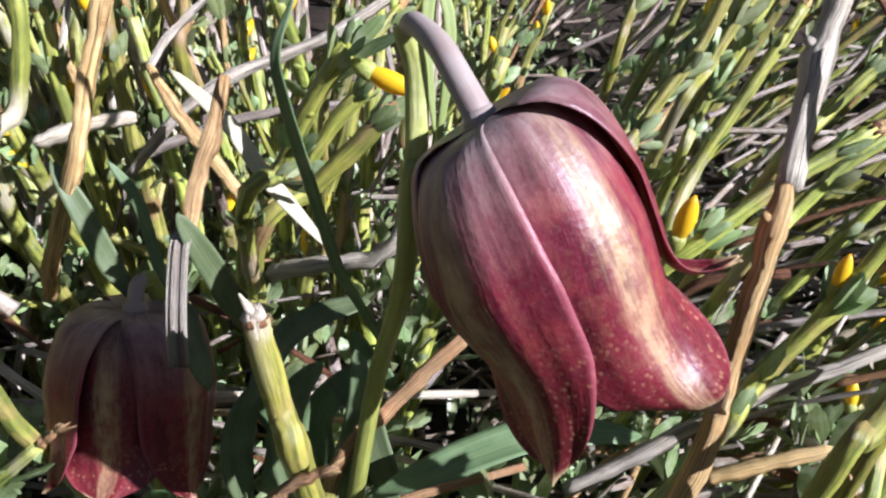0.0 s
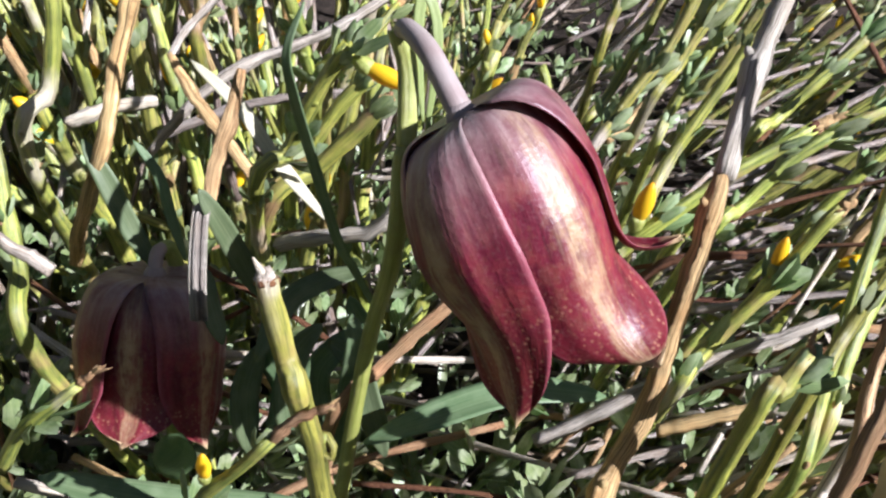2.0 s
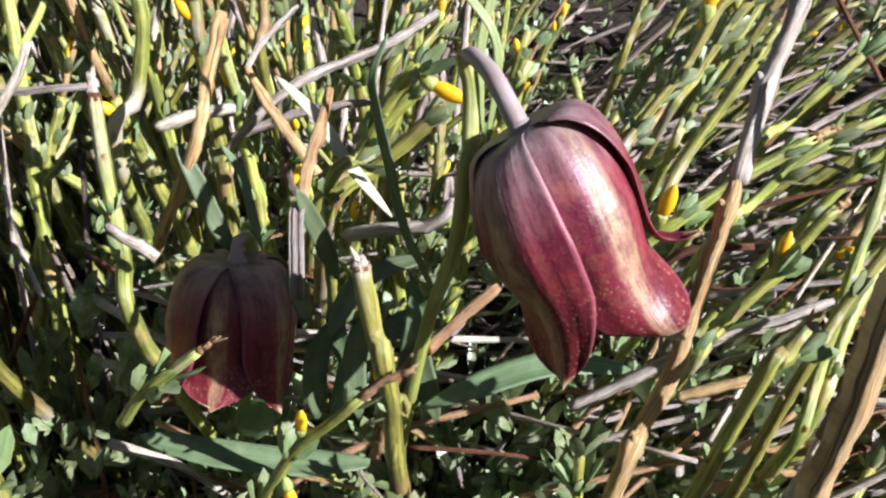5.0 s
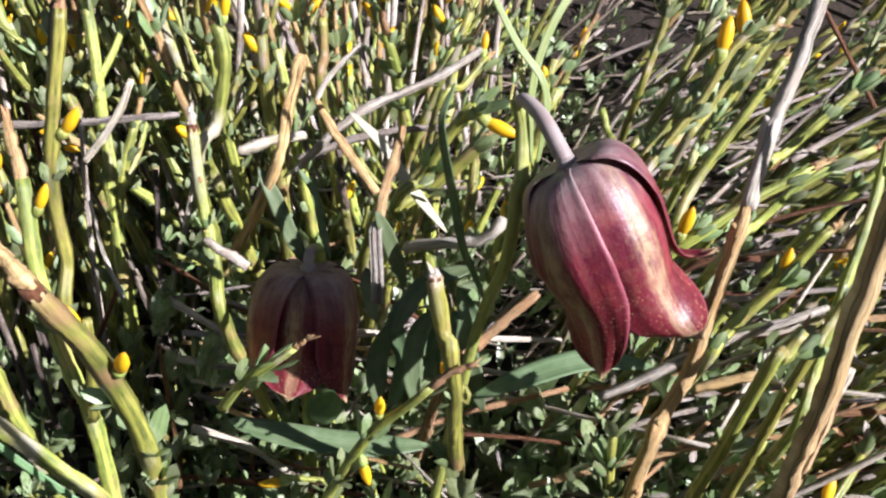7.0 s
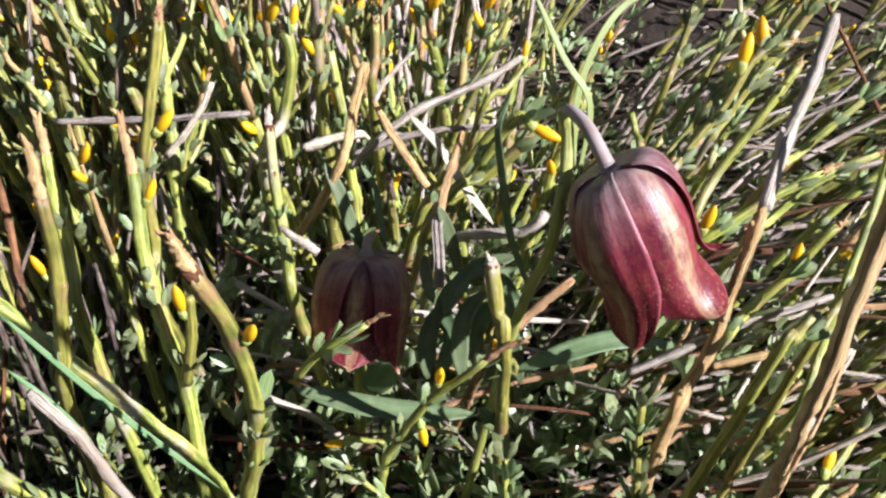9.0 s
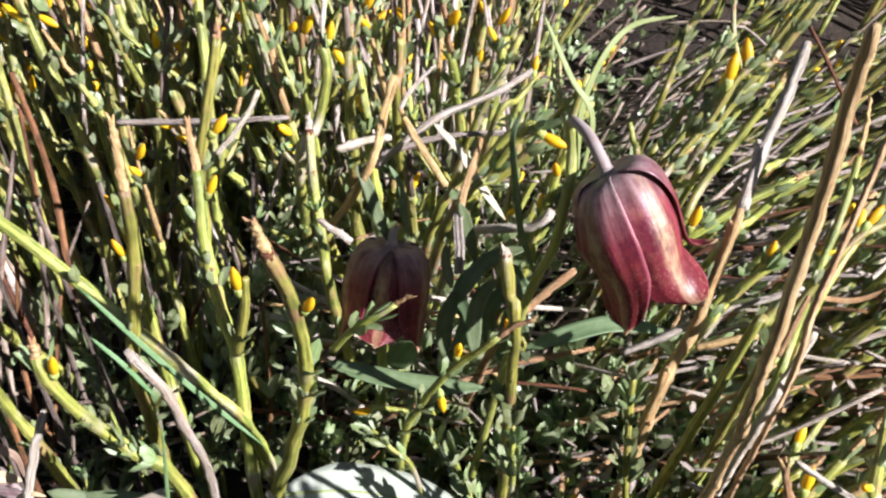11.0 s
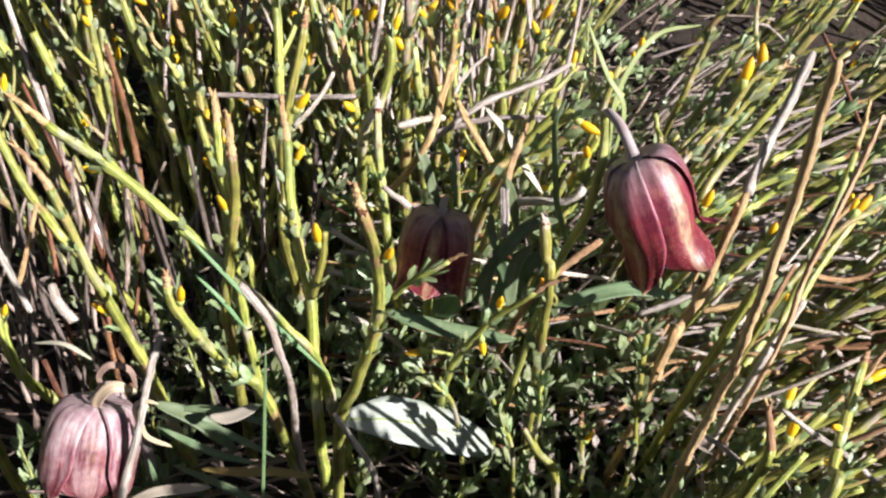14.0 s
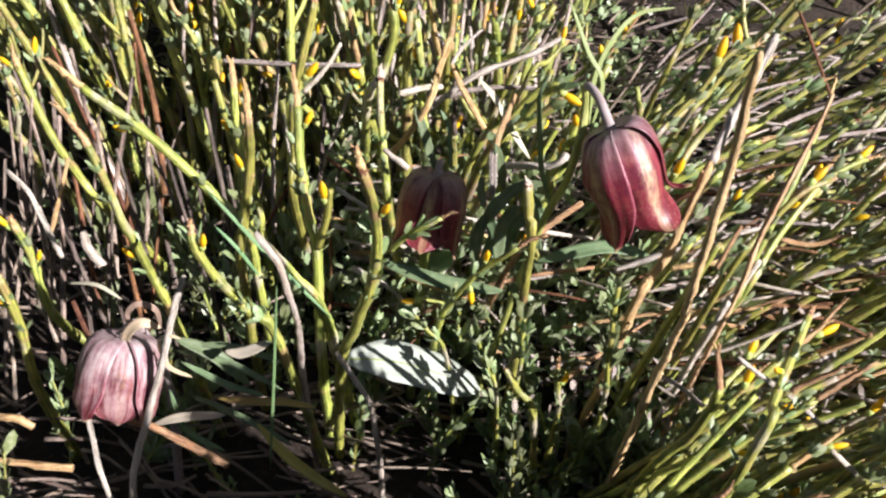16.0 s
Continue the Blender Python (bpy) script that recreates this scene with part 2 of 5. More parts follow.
    tip = m.ramp(m.math("ADD", u, m.math("MULTIPLY", m.math("SUBTRACT", cloud, 0.5), 0.05)), [(0.945, (0, 0, 0)), (0.985, (0.9, 0.9, 0.9))])
    base = m.mix(tip, base, (0.60, 0.46, 0.24))
    base = m.mix(m.math("MULTIPLY", m.ramp(grain, [(0.5, (0, 0, 0)), (0.75, (1, 1, 1))]), 0.10), base, (0.5, 0.4, 0.36))
    if faded:
        # papery, bleached from the shoulder down, veined with wine red
        pale = m.mix(m.ramp(m.noise(190, 5, None, 0.65), [(0.40, (0, 0, 0)), (0.62, (1, 1, 1))]), (0.34, 0.22, 0.23), (0.64, 0.57, 0.52))
        share = m.math("MULTIPLY", m.ramp(streak, [(0.40, (0.10, 0.10, 0.10)), (0.56, (1, 1, 1))]), m.ramp(u, [(0.15, (1, 1, 1)), (0.8, (0.4, 0.4, 0.4))]))
        base = m.mix(m.math("MULTIPLY", share, faded), base, pale)
    m.color(base)
    m.link(m.math("ADD", m.math("MULTIPLY", m.math("ADD", cloud, streak), 0.24), 0.19), m.b.inputs["Roughness"])
    rib = m.math("SINE", m.math("ADD", m.math("MULTIPLY", v, 44.0), m.math("MULTIPLY", streak, 5.0)))
    relief = m.math("ADD", m.math("MULTIPLY", streak, 0.55), m.math("MULTIPLY", rib, 0.03))
    relief = m.math("ADD", relief, m.math("MULTIPLY", m.math("ADD", hair, m.math("MULTIPLY", cloud, 3.0)), 0.13))
    relief = m.math("ADD", relief, m.math("MULTIPLY", grain, 0.10))
    m.bump(m.math("ADD", relief, m.math("MULTIPLY", spot.outputs["Distance"], 0.15)), 0.42, 0.0005)
    m.thin(m.mix(0.5, base, (0.55, 0.05, 0.03)), 0.17)
    return m.m


TEPAL_OUTER = tepal_material("maroon_tepal_outer", 0.95, 0.0, 0.36)
TEPAL_INNER = tepal_material("maroon_tepal_inner", 0.95, 0.0, 0.32)
TEPAL_FADED = tepal_material("faded_mauve_tepal", 0.2, 0.74)


def pedicel_material():
    m = Mat("greyish_purple_pedicel", 0.5, 0.35)
    uv = m.coord("UV")
    fine = m.noise(1.0, 3, m.mapped(uv, 1.5, 18, 1))
    c = m.mix(fine, (0.26, 0.22, 0.19), (0.42, 0.36, 0.34))
    c = m.mix(m.ramp(m.noise(350, 3), [(0.4, (0, 0, 0)), (0.7, (0.6, 0.6, 0.6))]), c, (0.27, 0.20, 0.18))
    m.color(c)
    m.bump(fine, 0.3, 0.0002)
    return m.m


PEDICEL = pedicel_material()


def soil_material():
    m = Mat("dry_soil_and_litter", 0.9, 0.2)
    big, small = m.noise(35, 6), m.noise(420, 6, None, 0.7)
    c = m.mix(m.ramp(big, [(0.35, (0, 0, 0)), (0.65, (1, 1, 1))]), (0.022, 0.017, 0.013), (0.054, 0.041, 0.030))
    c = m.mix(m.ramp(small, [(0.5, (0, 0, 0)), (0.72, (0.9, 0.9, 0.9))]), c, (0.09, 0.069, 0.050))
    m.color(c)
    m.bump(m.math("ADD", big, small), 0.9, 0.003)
    return m.m


SOIL = soil_material()

# ---- building in centimetres; objects are linked in metres ----
CM = 0.01


class Geo:
    """Collects vertices (cm), faces and one (u, v) per vertex."""

    def __init__(self, lean=False):
        self.v, self.f, self.uv, self.count, self.lean = [], [], [], 0, lean

    def add(self, verts, faces, uv):
        self.v.append(np.asarray(verts, float))
        self.uv.append(np.asarray(uv, float))
        self.f.extend(tuple(i + self.count for i in face) for face in faces)
        self.count += len(verts)
        return self

    def moved(self, m):
        """The arrays after the 4 x 4 matrix m."""
        a = np.array(m)
        return np.concatenate(self.v) @ a[:3, :3].T + a[:3, 3], self.f, np.concatenate(self.uv)

    def mesh(self, name, material, origin=(0, 0, 0)):
        me = bpy.data.meshes.new(name)
        v = (np.concatenate(self.v) - np.asarray(origin, float)) * CM
        me.from_pydata(v.tolist(), [], self.f)
        uv = np.concatenate(self.uv)
        index = np.empty(len(me.loops), int)
        me.loops.foreach_get("vertex_index", index)
        me.uv_layers.new(name="UVMap").data.foreach_set("uv", uv[index].ravel())
        me.shade_smooth()
        me.materials.append(material)
        return me


def thing(name, at, label, category, group="", kind=""):
    ob = new(name)
    ob.empty_display_size = 0.005
    ob.location = Vector(at) * CM
    ob["at"] = list(map(float, at))
    return tagged(ob, label, category, group, kind)


def root_of(ob):
    while ob.parent:
        ob = ob.parent
    return ob


def part(name, geo, material, parent, label=""):
    ob = new(name, geo.mesh(name, material, list(root_of(parent)["at"])))
    ob.parent = parent
    return tagged(ob, label)


def solo(name, geo, material, at, label, category, group="", kind=""):
    """A thing of one mesh."""
    ob = new(name, geo.mesh(name, material, at))
    ob.location = Vector(at) * CM
    return tagged(ob, label, category, group, kind)


def smooth(pts, per=6):
    """Catmull-Rom line through the points."""
    p = np.asarray(pts, float)
    if len(p) == 2:
        return np.linspace(p[0], p[1], per * 2 + 1)
    q = np.vstack([2 * p[0] - p[1], p, 2 * p[-1] - p[-2]])
    out = []
    for i in range(1, len(q) - 2):
        for t in np.linspace(0, 1, per, endpoint=False):
            a, b, c, d = q[i - 1 : i + 3]
            out.append(0.5 * (2 * b + (c - a) * t + (2 * a - 5 * b + 4 * c - d) * t * t + (3 * b - a - 3 * c + d) * t**3))
    out.append(p[-1])
    return np.array(out)


def arc_lengths(line):
    return np.concatenate([[0], np.cumsum(np.linalg.norm(np.diff(line, axis=0), axis=1))])


def frames_along(line, up=None):
    t = np.gradient(line, axis=0)
    t /= np.linalg.norm(t, axis=1)[:, None] + 1e-12
    side = np.cross(t[0], up if up is not None else (0.31, 0.9, 0.17))
    if np.linalg.norm(side) < 1e-4:
        side = np.cross(t[0], (1, 0.2, 0))
    sides = []
    for k in range(len(line)):
        if up is not None:
            s = np.cross(t[k], up)
            side = s if np.linalg.norm(s) > 0.05 else side
        side = side - t[k] * (side @ t[k])
        side = side / np.linalg.norm(side)
        sides.append(side)
    sides = np.array(sides)
    return t, sides, np.cross(sides, t)


def tube(geo, line, radius, sides=8, ridge=0.0, twist=0.0, flat=1.0, up=None):
    """A closed, tapering tube; ridge: how far every second corner stands out."""
    line = np.asarray(line, float)
    n = len(line)
    radius = np.broadcast_to(np.asarray(radius, float), (n,))
    t, a, b = frames_along(line, up)
    s = arc_lengths(line)
    ang = np.linspace(0, 2 * math.pi, sides, endpoint=False)
    lift = 1 + ridge * np.where(np.arange(sides) % 2, 1.0, -1.0)
    th = ang[None, :] + twist * s[:, None]
    ring = (np.cos(th) * lift)[..., None] * a[:, None] + flat * (np.sin(th) * lift)[..., None] * b[:, None]
    v = (line[:, None] + radius[:, None, None] * ring).reshape(-1, 3)
    f = []
    for i in range(n - 1):
        for j in range(sides):
            k = (j + 1) % sides
            f.append((i * sides + j, i * sides + k, (i + 1) * sides + k, (i + 1) * sides + j))
    f.append(tuple(range(sides - 1, -1, -1)))
    f.append(tuple((n - 1) * sides + j for j in range(sides)))
    uv = np.stack([np.repeat(s, sides), np.tile(np.abs(np.linspace(-1, 1, sides, endpoint=False)), n)], 1)
    return geo.add(v, f, uv)


def blade(geo, line, width, thick=0.03, fold=0.25, up=(0, 0, 1), tip=0.6, base=0.5, across=3):
    """A leaf with two faces and an edge: width (half, at its widest), folded along the middle."""
    line = np.asarray(line, float)
    n = len(line)
    t, a, b = frames_along(line, up)
    u = arc_lengths(line)
    u = u / u[-1]
    w = width * np.clip(np.minimum((u / 0.3) ** base if base > 0 else 1.0, 1), 0.15, 1) * np.where(u > tip, np.sqrt(np.clip(1 - ((u - tip) / (1.001 - tip)) ** 2, 0.0, 1)), 1.0)
    w = np.maximum(w, 0.012 * width + 0.004)
    vs = np.linspace(-1, 1, 2 * across + 1)
    m = len(vs)
    lift = fold * np.abs(vs) ** 1.5
    edge = np.sqrt(np.clip(1 - vs**2, 0.04, 1))
    top = line[:, None] + w[:, None, None] * (vs[None, :, None] * a[:, None] + lift[None, :, None] * b[:, None])
    off = 0.5 * thick * edge[None, :, None] * b[:, None]
    v = np.concatenate([(top + off).reshape(-1, 3), (top - off).reshape(-1, 3)])
    f, h = [], n * m
    for i in range(n - 1):
        for j in range(m - 1):
            p, q, r, s = i * m + j, i * m + j + 1, (i + 1) * m + j + 1, (i + 1) * m + j
            f.append((p, q, r, s))
            f.append((h + s, h + r, h + q, h + p))
        for j, k in ((0, 1), (m - 1, -1)):
            quad = (i * m + j, (i + 1) * m + j, h + (i + 1) * m + j, h + i * m + j)
            f.append(quad if k == 1 else quad[::-1])
    for i, k in ((0, 1), (n - 1, -1)):
        for j in range(m - 1):
            quad = (i * m + j, h + i * m + j, h + i * m + j + 1, i * m + j + 1)
            f.append(quad if k == 1 else quad[::-1])
    uv = np.stack([np.repeat(u, m), np.tile((vs + 1) / 2, n)], 1)
    return geo.add(v, f, np.concatenate([uv, uv]))


_HALF = [(0, 2, 1), (0, 3, 2), (1, 2, 5, 4), (2, 3, 6, 5), (4, 5, 7), (5, 6, 7)]
LEAFLET_FACES = [f[::-1] for f in _HALF] + [tuple(k + 8 for k in f) for f in _HALF]
LEAFLET_UV = [(0, 0.5), (0.4, 0), (0.4, 0.5), (0.4, 1), (0.8, 0), (0.8, 0.5), (0.8, 1), (1, 0.5)] * 2


def leaflet(geo, at, way, length, width, rng, up=None):
    """One small spoon-shaped leaf, folded along its middle."""
    way = np.asarray(way, float) / np.linalg.norm(way)
    bend = np.asarray(up if up is not None else (0, 0, 1), float) + 0.3 * rng.normal(size=3)
    bend = bend - way * (bend @ way)
    bend = bend / (np.linalg.norm(bend) + 1e-9)
    side = np.cross(way, bend) * width
    curl, fold, th = rng.uniform(-0.05, 0.30) * length, rng.uniform(0.1, 0.55) * width, 0.025
    at = np.asarray(at, float)
    m1, m2 = at + way * length * 0.42 + bend * curl * 0.18, at + way * length * 0.80 + bend * curl * 0.64
    a1, b1, a2, b2, tip = m1 - side + bend * fold, m1 + side + bend * fold, m2 - side * 0.82 + bend * fold, m2 + side * 0.82 + bend * fold, at + way * length + bend * curl
    v = [at, a1, m1 + bend * th, b1, a2, m2 + bend * th, b2, tip, at, a1, m1 - bend * th, b1, a2, m2 - bend * th, b2, tip]
    if geo.lean:
        return geo.add(v[:8], LEAFLET_FACES[:6], LEAFLET_UV[:8])
    return geo.add(v, LEAFLET_FACES, LEAFLET_UV)


def whorl(geo, at, axis, rng, count=5, size=0.35):
    """A tuft of leaflets at a node."""
    axis = np.asarray(axis, float) / np.linalg.norm(axis)
    side = np.cross(axis, (0.3, 0.8, 0.5))
    side /= np.linalg.norm(side)
    other = np.cross(axis, side)
    turn = rng.uniform(0, 6.28)
    for k in range(count):
        a = turn + 6.283 * k / count + rng.normal() * 0.3
        out = math.cos(a) * side + math.sin(a) * other
        ln = size * rng.uniform(0.6, 1.2)
        leaflet(geo, np.asarray(at) + out * 0.05, out * rng.uniform(0.35, 0.9) + axis * rng.uniform(0.7, 1.5), ln, ln * rng.uniform(0.15, 0.24), rng, axis)
    return geo


def bud_shape(geo, at, way, length, width, open_=0.0):
    """A pointed, slightly bent pea-flower bud."""
    way = np.asarray(way, float) / np.linalg.norm(way)
    n, sides = (6, 6) if geo.lean else (9, 10)
    u = np.linspace(0, 1, n)
    drop = np.cross(np.cross(way, (0, 0, 1)), way)
    line = np.asarray(at) + way * length * u[:, None] + drop * (0.10 * length * (u**2))[:, None]
    r = width * np.sin(np.pi * np.clip(u * 0.86 + 0.10, 0, 1)) ** 0.75
    r[-1] = 0.02 * width
    tube(geo, line, np.maximum(r, 0.015), sides, 0.0, flat=0.8)
    geo.uv[-1][:, 0] = np.repeat(u, sides)
    return geo


def at_frac(line, frac):
    s = arc_lengths(line)
    d = frac * s[-1]
    p = np.array([np.interp(d, s, line[:, k]) for k in range(3)])
    q = np.array([np.interp(min(d + 0.02 * s[-1], s[-1]), s, line[:, k]) for k in range(3)])
    o = np.array([np.interp(max(d - 0.02 * s[-1], 0), s, line[:, k]) for k in range(3)])
    w = q - o
    return p, w / np.linalg.norm(w)


def cut_line(line, a, b, n):
    s = arc_lengths(line)
    d = np.linspace(a, b, n) * s[-1]
    return np.stack([np.interp(d, s, line[:, k]) for k in range(3)], 1)


def side_way(way, rng, lean=0.6):
    w = rng.normal(size=3)
    w = w - way * (w @ way)
    w /= np.linalg.norm(w)
    return w + way * lean

# ---- ground: one sheet to the horizon ----


def rough_ground(x, y):
    """Height of the soil (cm): a bank that rises behind the hollow, then a gentle hillside."""
    near = 0.9 * noise.noise(Vector((x * 0.11, y * 0.11, 0.3))) + 0.35 * noise.noise(Vector((x * 0.5, y * 0.5, 4.0)))
    far = 30.0 * noise.noise(Vector((x * 0.0006, y * 0.0006, 9.0))) * min(1.0, max(0.0, (abs(x) + abs(y) - 300) / 3000))
    bank = 0.36 * max(0.0, min(y, 160.0) - 9.5) + 0.03 * max(0.0, min(y, 60000.0) - 160.0)
    return near + far + bank


def ground_sheet():
    ax = np.concatenate([[-200000, -60000, -20000, -6000, -2000, -800, -400, -200, -120], np.arange(-80, 81, 1.6), [120, 200, 400, 800, 2000, 6000, 20000, 60000, 200000]])
    geo, n = Geo(), len(ax)
    v = [(x, y + 20, rough_ground(x, y + 20)) for y in ax for x in ax]
    f = [(j * n + i, j * n + i + 1, (j + 1) * n + i + 1, (j + 1) * n + i) for j in range(n - 1) for i in range(n - 1)]
    geo.add(v, f, np.array(v)[:, :2] * 0.1)
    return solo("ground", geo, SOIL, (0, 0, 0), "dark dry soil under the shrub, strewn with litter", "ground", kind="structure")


ground_sheet()

# ---- fritillary flowers ----


def basis(axis, turn):
    """Axes of a bell: down its axis, and two across it, the first towards the viewer's side turned by degrees."""
    d = np.asarray(axis, float) / np.linalg.norm(axis)
    front = np.array([0, -1.0, 0]) - d * (-d[1])
    front /= np.linalg.norm(front)
    right = np.cross(front, d)
    if right[0] < 0:
        right = -right
    a = radians(turn)
    return d, math.cos(a) * front + math.sin(a) * right, -math.sin(a) * front + math.cos(a) * right


def tepal(at, axis, turn, length, belly, half, flare, lift, keel=0.05, swing=0.0, wave=0.0, slim=False, pinch=0.0, skew=0.0, shift=0.0, tuck=False, hood=False):
    """One tepal of a bell: rows down the bell's profile, columns across; two faces and an edge.
    pinch draws the bell in below its belly on one side; skew raises the bell's shoulder on one side, shift moves its body there."""
    d, front, right = basis(axis, turn)
    across = basis(axis, 0)[2]
    nu, nv = 44, 21
    geo = Geo()
    us, vs = np.linspace(0, 1, nu), np.linspace(-1, 1, nv)
    sheets = []
    for thick in (0.0, -0.035):
        rows = []
        for u in us:
            # profile: puffed shoulder, belly, mouth, then the free tip, which flares or hangs
            r = belly * (0.16 + 0.84 * math.sin(min(u / 0.40, 1.0) * math.pi / 2) ** 0.70)
            r *= 1 - 0.12 * max(0.0, (u - 0.42) / 0.58) ** 1.4
            q = min(1.0, max(0.0, (u - 0.36) / 0.42))
            draw = pinch * q * q * (3 - 2 * q)
            k = max(0.0, (u - 0.64) / 0.36)
            if not tuck:
                r += flare * k**2.6
            z = length * u - 0.30 * math.sin(math.pi * min(u / 0.34, 1))
            z -= abs(flare) * 0.5 * k**2.3
            w = half * (0.26 + 0.74 * math.sin(min(u / 0.45, 1.0) * math.pi / 2))
            if slim:
                w = half * (0.48 + 0.52 * math.sin(min(u / 0.22, 1.0) * math.pi / 2))
            if hood:
                # wide over the shoulder, narrow below
                w = half * float(np.interp(u, (0, 0.08, 0.2, 0.35, 0.6, 0.8, 0.93, 1), (0.45, 1.0, 0.93, 0.66, 0.56, 0.44, 0.24, 0.02)))
            start = 0.34 if slim else 0.56
            if u > start and not hood:
                q = (u - start) / (1 - start)
                w *= max(0.0, 1 - q ** (2.3 if lift > 0 else 2.2)) ** 0.70
            w = max(w, 0.012)
            span = min(1.25, w / max(r, 0.15))
            row = []
            for v in vs:
                flat = 1 - k * 0.7
                ang = span * v * flat
                rr = r * (1 - draw * (0.5 - 0.5 * math.sin(radians(turn) + ang)) ** 1.5) + lift * min(1, u / 0.10) + thick * (1 - 0.55 * abs(v) ** 3) * min(1, 0.5 + 2 * u)
                rr += keel * (math.cos(v * math.pi / 2) ** 2 - 0.5) * min(1, u * 4) + (0.032 if lift > 0 else 0.0) * abs(v) ** 5 * min(1, u * 2.5) - (0.012 if lift > 0 else 0.03) * math.cos(v * math.pi / 2) * (1 - k) * min(1, u * 3)
                rr += 0.010 * math.cos(v * 14.0 + 2.0 * math.sin(u * 5 + turn)) * min(1, u * 5) * (1 - 0.5 * u)
                rr -= 0.030 * math.exp(-((v / 0.11) ** 2)) * min(1, u * 6) * (1 - 0.6 * u)
                if tuck:
                    # one margin stays under its neighbour, the other flares
                    rr += flare * k**2.2 * (0.55 + 0.55 * v) - 0.16 * max(0.0, -v) ** 1.5 * min(1.0, u * 1.4)
                rr += wave * k * math.sin(v * 3.0 + 0.6) + 0.012 * math.sin(u * 9 + v * 4 + turn) * min(1, u * 3)
                p = np.asarray(at) + d * (z - 0.07 * abs(v) ** 2 * u) + (front * math.cos(ang) + right * math.sin(ang)) * rr
                p = p + right * (w * v * (1 - flat) + swing * k**1.5)
                lean = float((p - np.asarray(at)) @ across)
                ease = max(0.0, 1 - 1.5 * u) ** 1.5
                row.append(p - d * skew * lean * ease + across * shift * min(1.0, u * 3))
            rows.append(row)
        sheets.append(np.array(rows).reshape(-1, 3))
    h, f = nu * nv, []
    for i in range(nu - 1):
        for j in range(nv - 1):
            p, q, r_, s = i * nv + j, i * nv + j + 1, (i + 1) * nv + j + 1, (i + 1) * nv + j
            f += [(s, r_, q, p), (h + p, h + q, h + r_, h + s)]
        f.append((i * nv, h + i * nv, h + (i + 1) * nv, (i + 1) * nv))
        j = nv - 1
        f.append((i * nv + j, (i + 1) * nv + j, h + (i + 1) * nv + j, h + i * nv + j))
    for j in range(nv - 1):
        e = (nu - 1) * nv
        f.append((e + j, h + e + j, h + e + j + 1, e + j + 1))
    uv = np.stack([np.repeat(us, nv), np.tile((vs + 1) / 2, nu)], 1)
    return geo.add(np.concatenate(sheets), f, np.concatenate([uv, uv]))


def bell(plant, at, axis, length, belly, tips, name="flower", faded=False, relief=1.0, skew=0.0, shift=0.0, pinch=0.0):
    """A nodding flower under a plant: tips is six rows of (degrees round the bell, 0 for an inner, 1 for an outer or 2 for a slim outer tepal, 3 for a broad outer 4 for an inner one with a covered margin, and 5 for one hooded over the shoulder, length factor, flare, swing, wave)."""
    top = Geo()
    d = np.asarray(axis, float) / np.linalg.norm(axis)
    line = np.asarray(at) + d * np.linspace(-0.10, 0.16, 5)[:, None]
    tube(top, line, [0.125, 0.15, 0.17, 0.15, 0.08], 14)
    flower = part(name, top, PEDICEL, plant, "nodding maroon bell with six overlapping tepals")
    for turn, outer, stretch, flare, swing, wave in tips:
        half = belly * (0.92, 0.74, 0.70, 0.78, 0.92, 0.78)[outer]
        lift = (-0.06 * relief, 0.03 * relief, 0.04 * relief, 0.05, -0.04, 0.035)[outer]
        geo = tepal(at, axis, turn, length * stretch, belly, half, flare, lift, (0.05, 0.10, 0.10, 0.10, 0.05, 0.03)[outer], swing, wave, outer == 2, pinch, skew, shift, outer == 4, outer == 5)
        part("tepal", geo, TEPAL_FADED if faded else TEPAL_OUTER if outer in (1, 2, 3, 5) or abs(turn) > 70 else TEPAL_INNER, flower)
    pistil = Geo()
    tube(pistil, np.asarray(at) + d * np.linspace(0.1, length * 0.72, 8)[:, None], [0.13, 0.15, 0.15, 0.12, 0.08, 0.07, 0.07, 0.09], 10)
    part("pistil", pistil, FRIT_STEM, flower, "pale green style")
    return flower


# ---- broom shoots ----


